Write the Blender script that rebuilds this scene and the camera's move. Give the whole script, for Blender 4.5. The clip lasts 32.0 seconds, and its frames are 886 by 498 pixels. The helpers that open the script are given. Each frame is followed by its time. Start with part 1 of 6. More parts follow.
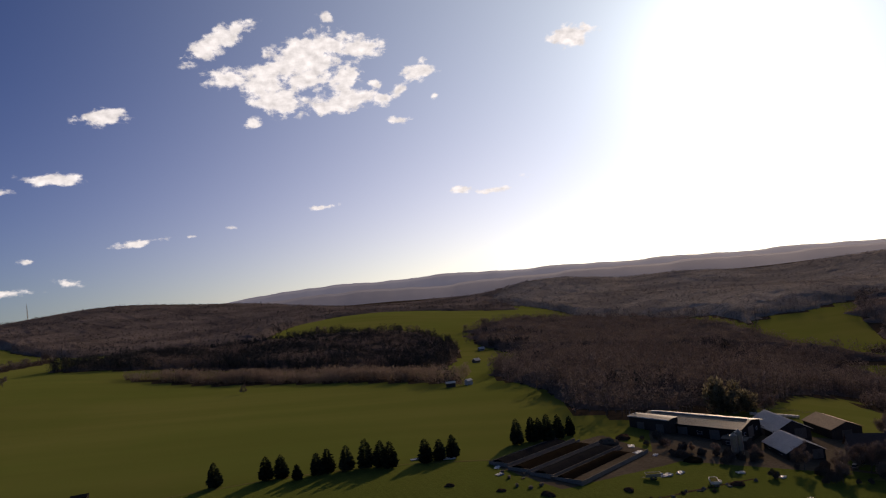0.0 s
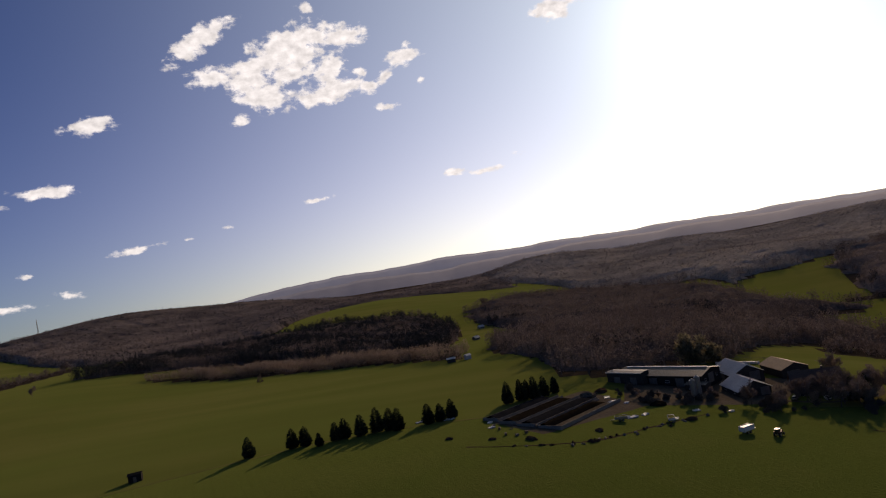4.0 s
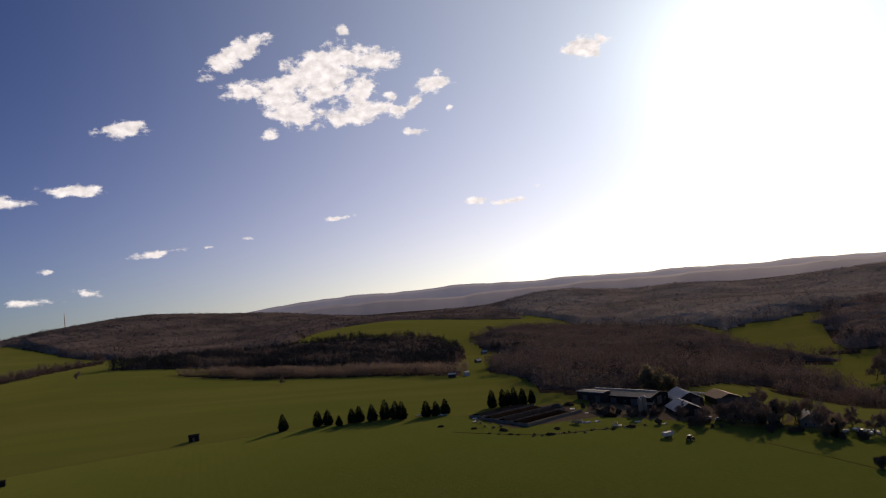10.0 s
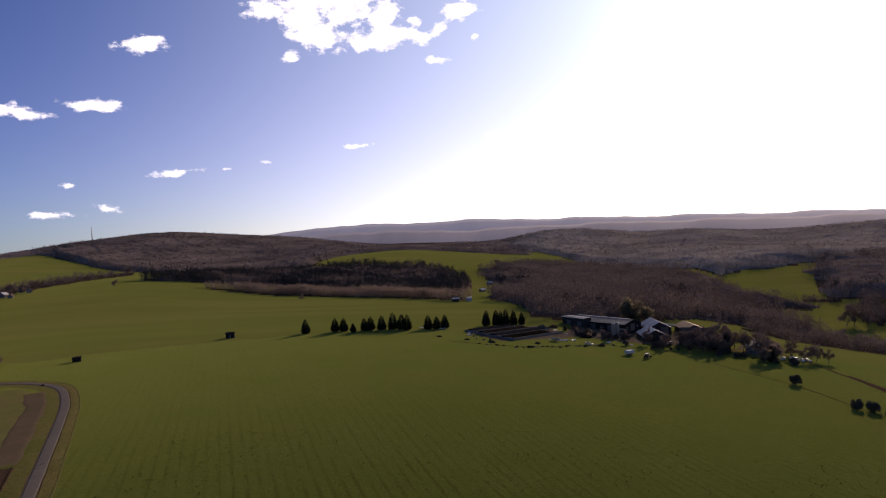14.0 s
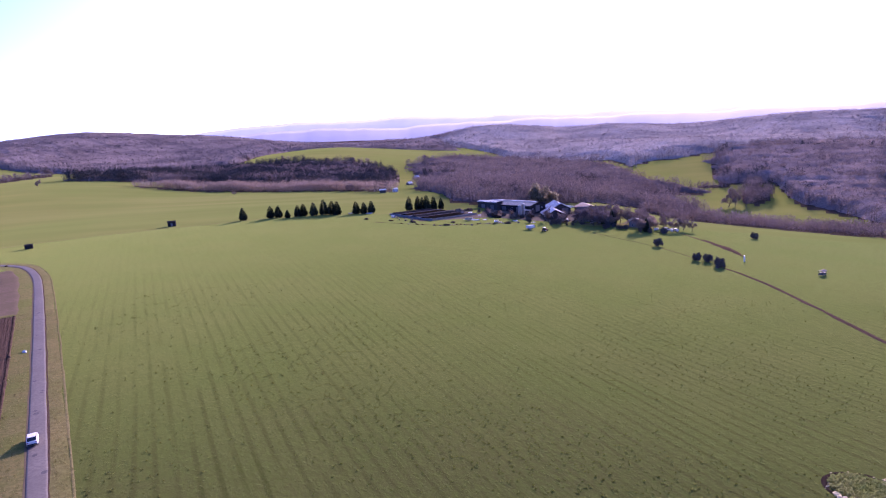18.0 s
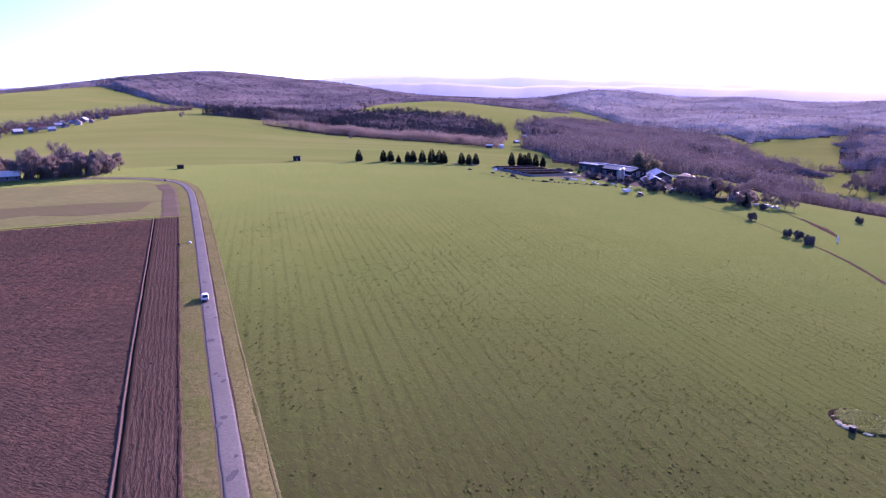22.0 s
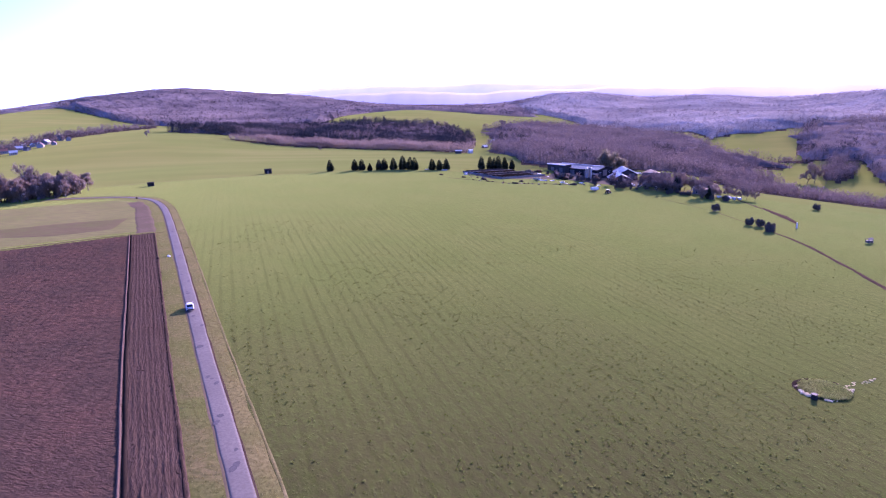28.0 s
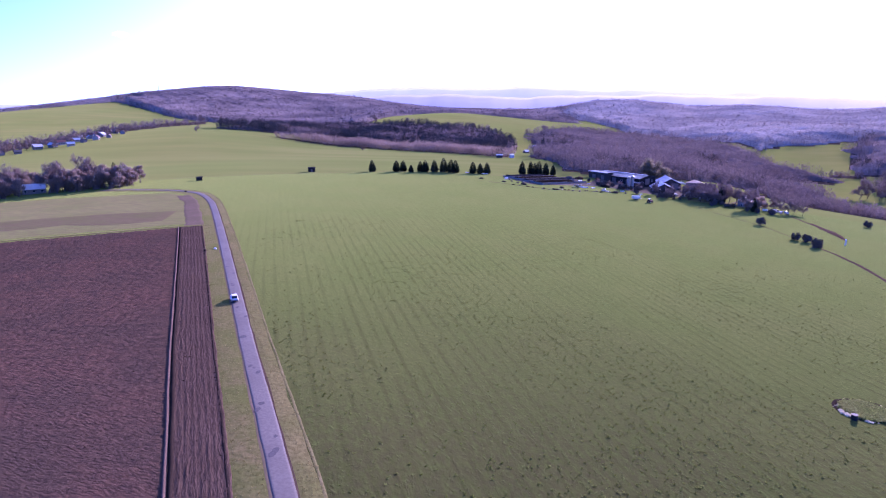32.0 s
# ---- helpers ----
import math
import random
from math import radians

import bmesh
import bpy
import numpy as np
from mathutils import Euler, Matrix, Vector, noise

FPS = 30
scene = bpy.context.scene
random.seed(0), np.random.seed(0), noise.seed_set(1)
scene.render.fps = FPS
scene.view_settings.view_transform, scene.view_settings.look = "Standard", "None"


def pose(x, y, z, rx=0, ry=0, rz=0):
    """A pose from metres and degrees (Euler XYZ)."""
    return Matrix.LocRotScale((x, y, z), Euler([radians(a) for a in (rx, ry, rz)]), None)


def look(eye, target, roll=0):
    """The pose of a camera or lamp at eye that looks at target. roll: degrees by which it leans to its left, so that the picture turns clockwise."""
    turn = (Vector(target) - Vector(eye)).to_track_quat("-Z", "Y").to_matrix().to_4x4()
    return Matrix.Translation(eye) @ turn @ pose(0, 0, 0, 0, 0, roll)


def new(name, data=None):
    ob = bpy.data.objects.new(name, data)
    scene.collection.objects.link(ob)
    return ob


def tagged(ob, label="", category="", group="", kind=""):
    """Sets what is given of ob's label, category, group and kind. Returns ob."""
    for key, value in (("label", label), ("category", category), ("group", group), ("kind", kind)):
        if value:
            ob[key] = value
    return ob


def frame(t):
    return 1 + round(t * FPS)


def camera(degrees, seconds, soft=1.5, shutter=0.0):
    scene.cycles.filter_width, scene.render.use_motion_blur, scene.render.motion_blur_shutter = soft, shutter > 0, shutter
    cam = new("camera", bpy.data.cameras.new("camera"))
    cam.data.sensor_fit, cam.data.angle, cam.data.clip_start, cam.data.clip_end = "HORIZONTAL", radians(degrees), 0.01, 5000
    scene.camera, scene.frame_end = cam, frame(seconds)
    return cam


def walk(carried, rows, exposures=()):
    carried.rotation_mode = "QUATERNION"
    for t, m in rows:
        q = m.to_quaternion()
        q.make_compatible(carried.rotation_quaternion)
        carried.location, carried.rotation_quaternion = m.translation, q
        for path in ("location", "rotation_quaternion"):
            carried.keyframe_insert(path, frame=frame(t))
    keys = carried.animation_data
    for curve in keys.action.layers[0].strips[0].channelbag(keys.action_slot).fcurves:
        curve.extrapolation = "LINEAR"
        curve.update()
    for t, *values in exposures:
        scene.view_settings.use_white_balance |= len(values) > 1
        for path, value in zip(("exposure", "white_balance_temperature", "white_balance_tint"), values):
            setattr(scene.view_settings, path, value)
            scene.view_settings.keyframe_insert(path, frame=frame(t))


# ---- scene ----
cam = camera(70.0, 32.0, soft=1.1)
walk(cam, [
    (0.0, pose(5.18, 219.94, 9.32, 93.15, 6.45, -7.61)),
    (0.5, pose(5.23, 215.29, 9.40, 92.86, 7.19, -7.77)),
    (1.0, pose(5.19, 210.65, 9.37, 92.14, 7.35, -7.96)),
    (1.5, pose(5.40, 206.09, 9.32, 90.98, 7.14, -8.11)),
    (2.0, pose(5.82, 200.71, 9.13, 91.64, 7.41, -8.09)),
    (2.5, pose(6.17, 195.71, 8.95, 91.66, 10.20, -8.75)),
    (4.5, pose(5.15, 182.85, 9.14, 91.73, 10.41, -7.15)),
    (5.0, pose(4.72, 177.13, 9.18, 92.28, 9.27, -6.53)),
    (5.5, pose(3.86, 172.60, 9.37, 91.17, 9.85, -6.02)),
    (6.0, pose(3.47, 165.96, 9.13, 92.86, 5.13, -4.92)),
    (6.5, pose(3.14, 160.33, 8.93, 92.43, 4.45, -4.77)),
    (7.0, pose(3.08, 154.65, 8.58, 93.21, 4.34, -5.61)),
    (7.5, pose(2.73, 149.60, 8.46, 92.01, 6.09, -6.01)),
    (8.0, pose(2.05, 144.15, 8.49, 92.17, 6.44, -6.04)),
    (8.5, pose(1.57, 138.33, 8.37, 92.67, 6.83, -5.95)),
    (9.0, pose(1.37, 132.08, 8.08, 93.51, 5.81, -5.79)),
    (9.5, pose(1.38, 126.63, 7.91, 93.51, 5.98, -6.23)),
    (10.0, pose(1.47, 120.28, 7.64, 94.28, 6.30, -6.27)),
    (10.5, pose(1.57, 114.50, 7.46, 94.37, 6.31, -6.31)),
    (11.0, pose(1.42, 109.23, 7.40, 93.45, 6.94, -5.98)),
    (11.5, pose(1.41, 104.10, 7.38, 92.56, 6.05, -6.06)),
    (12.0, pose(1.18, 98.36, 7.23, 92.20, 5.23, -5.51)),
    (12.5, pose(1.11, 92.76, 6.99, 91.14, 4.85, -5.21)),
    (13.0, pose(1.23, 87.42, 6.67, 90.08, 4.51, -4.82)),
    (13.5, pose(1.44, 82.07, 6.16, 88.70, 3.27, -4.85)),
    (15.5, pose(4.99, 57.76, 2.34, 87.91, 3.73, -5.51)),
    (16.0, pose(4.52, 53.26, 1.84, 86.69, 3.90, -5.94)),
    (16.5, pose(3.79, 48.68, 1.71, 84.78, 3.81, -6.71)),
    (17.0, pose(3.18, 44.23, 1.75, 82.13, 4.54, -7.94)),
    (17.5, pose(2.54, 38.67, 1.63, 80.89, 4.18, -9.93)),
    (18.0, pose(2.03, 33.66, 1.46, 78.89, 3.82, -11.15)),
    (18.5, pose(1.96, 28.86, 1.25, 78.18, 3.55, -10.85)),
    (19.0, pose(2.08, 25.61, 1.09, 77.61, 3.46, -9.46)),
    (19.5, pose(2.24, 22.05, 0.80, 77.38, 2.73, -7.68)),
    (20.0, pose(2.48, 18.70, 0.62, 76.82, 2.20, -6.01)),
    (20.5, pose(2.59, 15.87, 0.58, 76.69, 1.68, -5.45)),
    (21.0, pose(2.42, 13.16, 0.57, 76.04, 1.84, -4.59)),
    (21.5, pose(2.03, 10.36, 0.53, 74.68, 0.96, -2.72)),
    (22.0, pose(1.71, 7.28, 0.45, 75.62, 0.08, -1.01)),
    (22.5, pose(1.53, 4.83, 0.59, 75.38, 0.37, 0.09)),
    (23.0, pose(1.39, 3.93, 0.70, 75.59, -1.06, -0.20)),
    (23.5, pose(1.24, 4.20, -0.29, 74.00, -0.91, -3.36)),
    (24.0, pose(0.85, 2.81, -0.85, 71.58, 2.52, -4.96)),
    (24.5, pose(0.94, 1.45, -0.75, 68.75, 3.75, -5.03)),
    (25.0, pose(0.50, 2.49, 0.32, 71.96, 0.29, -3.33)),
    (25.5, pose(0.74, 0.68, 0.20, 78.07, -1.61, -1.04)),
    (26.0, pose(0.68, 1.78, -0.22, 75.94, 1.52, -3.24)),
    (26.5, pose(0.77, 2.44, -0.65, 75.52, 1.44, -4.77)),
    (28.5, pose(0.13, 1.62, -0.31, 77.00, 2.67, -3.33)),
    (29.0, pose(-0.10, 0.60, -0.50, 77.66, 2.76, -1.98)),
    (29.5, pose(-0.20, 0.54, -0.53, 76.05, 2.94, -1.81)),
    (30.0, pose(-0.21, 0.23, -0.47, 75.92, 2.13, -1.31)),
    (30.5, pose(-0.15, 0.18, -0.33, 75.91, 1.32, -0.73)),
    (31.0, pose(0.03, -0.32, -0.40, 76.79, 0.91, -0.40)),
    (31.5, pose(-0.06, 0.04, -0.33, 76.10, -0.19, -0.17)),
    (32.0, pose(0.00, 0.00, 0.00, 76.64, 0.76, -0.23)),
], exposures=[
    (0.0, -1.22, 8050, 29), (12.0, -1.22, 8050, 29), (13.5, -0.85, 7800, 34), (15.5, -0.1, 6500, 46),
    (16.5, 0.5, 6100, 56), (17.2, 1.08, 5650, 66), (19.0, 1.34, 5550, 72), (21.0, 1.42, 5450, 74), (23.6, 1.58, 5250, 78), (24.0, 1.68, 5050, 78), (24.5, 1.9, 4950, 80), (25.0, 2.02, 4850, 86), (25.5, 1.66, 5350, 82), (26.5, 1.6, 5350, 80), (29.0, 1.5, 5350, 78), (30.0, 1.41, 5250, 77), (32.0, 1.42, 5050, 77)])

# ---------------------------------------------------------------- sky and sun
SUN_BEARING, SUN_HEIGHT = 35.0, 16.5
SUN_WAY = Vector((math.sin(radians(SUN_BEARING)) * math.cos(radians(SUN_HEIGHT)),
                  math.cos(radians(SUN_BEARING)) * math.cos(radians(SUN_HEIGHT)), math.sin(radians(SUN_HEIGHT))))
sun = new("sun", bpy.data.lights.new("sun", "SUN"))
sun.data.energy, sun.data.angle, sun.data.color = 5.0, radians(0.6), (1.0, 0.86, 0.64)
sun.matrix_world = look(SUN_WAY * 100, (0, 0, 0))


class Nodes:
    """Short calls for building a node tree."""

    def __init__(self, tree):
        self.tree = tree
        tree.nodes.clear()

    def add(self, kind, **values):
        node = self.tree.nodes.new(kind)
        for key, value in values.items():
            setattr(node, key, value)
        return node

    def link(self, a, b):
        self.tree.links.new(a, b)

    def feed(self, socket, value):
        if isinstance(value, bpy.types.NodeSocket):
            self.link(value, socket)
        elif value is not None:
            socket.default_value = value

    def math(self, op, a, b=None, c=None, clamp=False):
        node = self.add("ShaderNodeMath", operation=op, use_clamp=clamp)
        for socket, value in zip(node.inputs, (a, b, c)):
            self.feed(socket, value)
        return node.outputs[0]

    def vmath(self, op, a, b=None):
        node = self.add("ShaderNodeVectorMath", operation=op)
        self.feed(node.inputs[0], a)
        self.feed(node.inputs[1], b)
        return node.outputs["Value"] if op in ("DOT_PRODUCT", "LENGTH") else node.outputs[0]

    def mix(self, f, a, b, blend="MIX"):
        node = self.add("ShaderNodeMix", data_type="RGBA", blend_type=blend)
        self.feed(node.inputs[0], f)
        self.feed(node.inputs[6], a if isinstance(a, bpy.types.NodeSocket) else (*a, 1))
        self.feed(node.inputs[7], b if isinstance(b, bpy.types.NodeSocket) else (*b, 1))
        return node.outputs[2]

    def ramp(self, value, lo, hi, out_lo=0.0, out_hi=1.0):
        node = self.add("ShaderNodeMapRange", interpolation_type="SMOOTHSTEP")
        for socket, v in zip(node.inputs, (value, lo, hi, out_lo, out_hi)):
            self.feed(socket, v)
        return node.outputs[0]

    def noise(self, vector, scale, detail=4.0, rough=0.55):
        node = self.add("ShaderNodeTexNoise")
        self.feed(node.inputs["Vector"], vector)
        node.inputs["Scale"].default_value, node.inputs["Detail"].default_value = scale, detail
        node.inputs["Roughness"].default_value = rough
        return node.outputs["Fac"]


world = bpy.data.worlds.new("sky")
scene.world = world
world.use_nodes = True
n = Nodes(world.node_tree)
sky = n.add("ShaderNodeTexSky", sky_type="NISHITA", sun_disc=False, sun_elevation=radians(SUN_HEIGHT), sun_rotation=radians(SUN_BEARING),
            altitude=450, air_density=1.0, dust_density=0.15, ozone_density=3.0)
way = n.add("ShaderNodeTexCoord").outputs["Generated"]
axes = n.add("ShaderNodeSeparateXYZ")
n.link(way, axes.inputs[0])
bearing = n.math("DEGREES", n.math("ARCTAN2", axes.outputs[0], axes.outputs[1]))
rise = n.math("DEGREES", n.math("ARCSINE", axes.outputs[2]))
flat = n.add("ShaderNodeCombineXYZ")
n.link(bearing, flat.inputs[0])
n.link(n.math("MULTIPLY", rise, 1.5), flat.inputs[1])
billow = n.noise(flat.outputs[0], 0.75, 9.0, 0.6)
# fair-weather clouds: bearing, height, half width, half height, tilt, thickness
CLOUDS = [(-9.2, 22.2, 3.7, 1.0, 27, 0.9), (-1.8, 20.9, 4.6, 2.0, 14, 1.0), (3.0, 21.5, 2.7, 1.1, -8, 0.85), (-8.6, 19.3, 2.3, 0.95, 0, 0.8), (-5.6, 19.0, 2.7, 1.5, 10, 0.9),
          (-4.6, 17.3, 2.9, 1.3, -12, 0.95), (0.9, 17.0, 3.5, 1.15, 8, 1.0), (1.6, 18.9, 1.8, 1.3, 40, 0.8), (4.7, 16.9, 1.0, 0.65, 0, 0.8), (6.2, 17.5, 1.0, 0.6, 20, 0.7),
          (8.1, 18.9, 1.8, 0.8, 0, 0.85), (8.6, 19.8, 0.6, 0.35, 0, 0.6), (5.9, 15.0, 1.2, 0.35, 0, 0.5), (-6.9, 15.7, 0.9, 0.55, 25, 0.8), (0.4, 24.0, 0.9, 0.5, 0, 0.7), (9.5, 16.7, 0.35, 0.3, 0, 0.5),
          (4.1, 18.3, 0.6, 0.5, 0, 0.6), (-1.9, 19.1, 2.4, 1.2, 10, 0.9), (22.4, 20.0, 2.2, 1.0, 0, 0.9), (-18.7, 16.2, 2.2, 0.75, 6, 0.8), (-22.5, 11.4, 2.3, 0.55, 0, 0.7), (-28.0, 10.7, 2.4, 0.6, 0, 0.6)]
WISPS = [(-16.9, 6.1, 1.9, 0.32, 5, 0.55), (-13.0, 6.3, 0.45, 0.18, 0, 0.4), (-1.7, 8.0, 1.4, 0.26, 0, 0.5), (11.0, 8.2, 1.1, 0.42, 0, 0.6), (13.8, 7.9, 1.9, 0.3, 0, 0.55),
         (16.9, 8.7, 0.55, 0.3, 0, 0.4), (-9.6, 6.8, 0.45, 0.18, 0, 0.4), (-26.0, 2.9, 1.6, 0.3, 0, 0.35), (-22.4, 3.3, 1.2, 0.3, 0, 0.35), (-24.6, 5.2, 0.6, 0.25, 0, 0.35)]
cover = None
for a, e, w, h, tilt, thick in CLOUDS + WISPS:
    du, dv = n.math("SUBTRACT", bearing, a - 0.7), n.math("SUBTRACT", rise, e)
    ct, st = math.cos(radians(tilt)), math.sin(radians(tilt))
    u = n.math("DIVIDE", n.math("ADD", n.math("MULTIPLY", du, ct), n.math("MULTIPLY", dv, st)), w)
    v = n.math("DIVIDE", n.math("SUBTRACT", n.math("MULTIPLY", dv, ct), n.math("MULTIPLY", du, st)), h)
    reach = n.math("SQRT", n.math("ADD", n.math("MULTIPLY", u, u), n.math("MULTIPLY", v, v)))
    blob = n.math("MULTIPLY", n.math("SUBTRACT", 1.0, reach), thick)
    cover = blob if cover is None else n.math("MAXIMUM", cover, blob)
ragged = n.math("ADD", cover, n.math("MULTIPLY", n.math("SUBTRACT", billow, 0.5), 2.1))
cloud = n.ramp(ragged, -0.02, 0.42)
cloud = n.math("MULTIPLY", cloud, n.ramp(cover, -0.35, 0.05))
toward = n.math("MAXIMUM", n.vmath("DOT_PRODUCT", way, tuple(SUN_WAY)), 0.0)
glow = n.math("ADD", n.math("MULTIPLY", n.math("POWER", toward, 90.0), 12.0), n.math("ADD", n.math("MULTIPLY", n.math("POWER", toward, 24.0), 4.0), n.math("MULTIPLY", n.math("POWER", toward, 5.0), 10.0)))
veil = n.math("MULTIPLY", n.math("EXPONENT", n.math("MULTIPLY", n.math("MAXIMUM", rise, 0.0), -0.12)), n.math("ADD", 2.0, n.math("MULTIPLY", n.math("POWER", toward, 3.0), 22.5)))
# deep blue low down; unseen higher air is whitened to make shade less blue
air = n.mix(1.0, sky.outputs[0], n.mix(n.ramp(rise, 24.0, 55.0), (0.18, 0.65, 1.42), (0.78, 0.98, 1.1)), "MULTIPLY")
aureole = n.mix(1.0, air, n.mix(1.0, (0.81, 1.08, 1.0), glow, "MULTIPLY"), "ADD")
aureole = n.mix(1.0, aureole, n.mix(1.0, (1.0, 0.9, 0.66), veil, "MULTIPLY"), "ADD")
lit = n.math("ADD", 9.0, n.math("MULTIPLY", n.noise(flat.outputs[0], 1.0, 7.0), 24.0))
puff = n.mix(1.0, (0.86, 1.0, 1.06), lit, "MULTIPLY")
bg = n.add("ShaderNodeBackground")
n.link(n.mix(n.math("MULTIPLY", cloud, 0.95), aureole, puff), bg.inputs["Color"])
bg.inputs["Strength"].default_value = 0.10
n.link(bg.outputs[0], n.add("ShaderNodeOutputWorld").inputs[0])


# ---------------------------------------------------------------- materials
def material(name, colors, rough=0.9, scales=(0.15, 3.0), bump=0.3, bump_scale=None, stretch=None, turn=0.0, metal=0.0, spec=0.2, vary=0.0, island=0.0, detail=5.0, thin=0.0, drill=0.0, fuzz=0.0, nap=0.3):
    """Two or three colours mixed by noise at two scales, with bump. Sizes in metres."""
    m = bpy.data.materials.new(name)
    m.use_nodes = True
    n = Nodes(m.node_tree)
    place = n.add("ShaderNodeNewGeometry")
    where = place.outputs["Position"]
    if stretch:
        mapping = n.add("ShaderNodeMapping")
        n.link(where, mapping.inputs[0])
        mapping.inputs["Rotation"].default_value = (0, 0, radians(turn))
        rows = n.vmath("MULTIPLY", mapping.outputs[0], stretch)
    else:
        rows = where
    big = n.ramp(n.noise(where, scales[0], 3.0), 0.32, 0.68)
    fine = n.ramp(n.noise(rows, scales[1], detail), 0.3, 0.72)
    color = n.mix(big, colors[0], colors[1])
    color = n.mix(n.math("MULTIPLY", fine, 0.75), color, colors[2 % len(colors)])
    if drill:
        cross = n.add("ShaderNodeSeparateXYZ")
        n.link(mapping.outputs[0], cross.inputs[0])
        wave = n.math("SINE", n.math("ADD", n.math("MULTIPLY", cross.outputs[0], 2 * math.pi / drill), n.math("MULTIPLY", n.noise(where, 0.015, 2.0), 2.0)))
        broken = n.math("MULTIPLY", n.ramp(wave, 0.2, 1.0), n.ramp(n.noise(n.vmath("MULTIPLY", mapping.outputs[0], (0.5, 0.04, 1.0)), 1.0, 4.0), 0.32, 0.6))
        color = n.mix(n.math("MULTIPLY", broken, n.math("MULTIPLY", n.ramp(n.noise(where, 0.016, 2.0), 0.3, 0.7, 0.55, 0.95), n.ramp(n.vmath("LENGTH", where), 180, 330, 1.0, 0.3))), color, tuple(c * 0.6 for c in colors[2]))
        clump = n.ramp(n.noise(n.vmath("MULTIPLY", mapping.outputs[0], (1.0, 0.5, 1.0)), 1.5, 6.0, 0.6), 0.54, 0.72)
        color = n.mix(n.math("MULTIPLY", clump, 0.12), color, tuple(c * 0.55 for c in colors[0]))
        # south end: thin crop, soil between rows; darkening also paints in the weaker glare
        field = n.add("ShaderNodeSeparateXYZ")
        n.link(where, field.inputs[0])
        south = n.ramp(n.math("ADD", field.outputs[1], n.math("MULTIPLY", n.math("SUBTRACT", n.noise(where, 0.02, 4.0), 0.5), 160.0)), 40, 215, 1.0, 0.0)
        bare = n.math("MULTIPLY", south, n.ramp(n.noise(rows, 0.9, 5.0), 0.25, 0.7, 0.3, 0.85))
        color = n.mix(bare, color, (0.032, 0.027, 0.012))
    if vary:
        info = n.add("ShaderNodeObjectInfo")
        color = n.mix(1.0, color, n.ramp(info.outputs["Random"], 0, 1, 1 - vary, 1 + vary), "MULTIPLY")
    if island:
        color = n.mix(1.0, color, n.ramp(place.outputs["Random Per Island"], 0, 1, 1 - island, 1 + island), "MULTIPLY")
    bsdf = n.add("ShaderNodeBsdfPrincipled")
    n.link(color, bsdf.inputs["Base Color"])
    bsdf.inputs["Metallic"].default_value = metal
    bsdf.inputs["Specular IOR Level"].default_value = spec
    n.link(n.ramp(fine, 0, 1, max(0.0, rough - 0.08), min(1.0, rough + 0.08)), bsdf.inputs["Roughness"])
    if bump:
        relief = n.add("ShaderNodeBump")
        relief.inputs["Strength"].default_value = min(1.0, bump)
        relief.inputs["Distance"].default_value = bump_scale or 0.05
        grain = n.noise(rows, scales[1] * 1.3, 6.0, 0.65)
        n.link(n.math("ADD", grain, n.math("MULTIPLY", clump, 0.35)) if drill else grain, relief.inputs["Height"])
        n.link(relief.outputs[0], bsdf.inputs["Normal"])
    if fuzz:
        bsdf.inputs["Sheen Weight"].default_value = fuzz
        bsdf.inputs["Sheen Roughness"].default_value = nap
        bsdf.inputs["Sheen Tint"].default_value = (*[min(1.0, c / max(colors[0]) + add) for c, add in zip(colors[0], (0.2, 0.0, 0.06))], 1)
    shader = bsdf.outputs[0]
    if thin:
        through_light = n.add("ShaderNodeBsdfTranslucent")
        n.link(color, through_light.inputs[0])
        both = n.add("ShaderNodeMixShader")
        both.inputs[0].default_value = thin
        n.link(shader, both.inputs[1])
        n.link(through_light.outputs[0], both.inputs[2])
        shader = both.outputs[0]
    n.link(shader, n.add("ShaderNodeOutputMaterial").inputs[0])
    return m


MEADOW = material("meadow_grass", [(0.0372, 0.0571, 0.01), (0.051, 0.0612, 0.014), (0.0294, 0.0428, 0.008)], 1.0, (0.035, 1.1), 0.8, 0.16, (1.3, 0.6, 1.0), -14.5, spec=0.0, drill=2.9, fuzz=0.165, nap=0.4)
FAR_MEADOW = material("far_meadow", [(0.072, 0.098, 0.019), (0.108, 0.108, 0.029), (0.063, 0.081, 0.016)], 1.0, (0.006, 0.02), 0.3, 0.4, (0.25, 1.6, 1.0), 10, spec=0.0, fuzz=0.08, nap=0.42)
WOODLAND = material("leaf_litter", [(0.05, 0.038, 0.028), (0.065, 0.048, 0.034), (0.038, 0.029, 0.022)], 1.0, (0.02, 0.3), 0.6, 0.5, spec=0.0)
VERGE_GRASS = material("verge_grass", [(0.105, 0.11, 0.028), (0.145, 0.118, 0.045), (0.066, 0.07, 0.018)], 0.95, (0.12, 1.3), 0.8, 0.14, spec=0.0, fuzz=0.06)
DRY_GRASS = material("dry_grass", [(0.165, 0.14, 0.05), (0.115, 0.115, 0.032), (0.085, 0.076, 0.024)], 0.95, (0.1, 1.3), 0.8, 0.14, spec=0.0, fuzz=0.06)
PALE_GRASS = material("pale_grass", [(0.15, 0.14, 0.045), (0.12, 0.128, 0.034), (0.115, 0.095, 0.04)], 0.95, (0.05, 0.35), 0.6, 0.15, (0.5, 1.4, 1.0), 18, spec=0.0, fuzz=0.05)
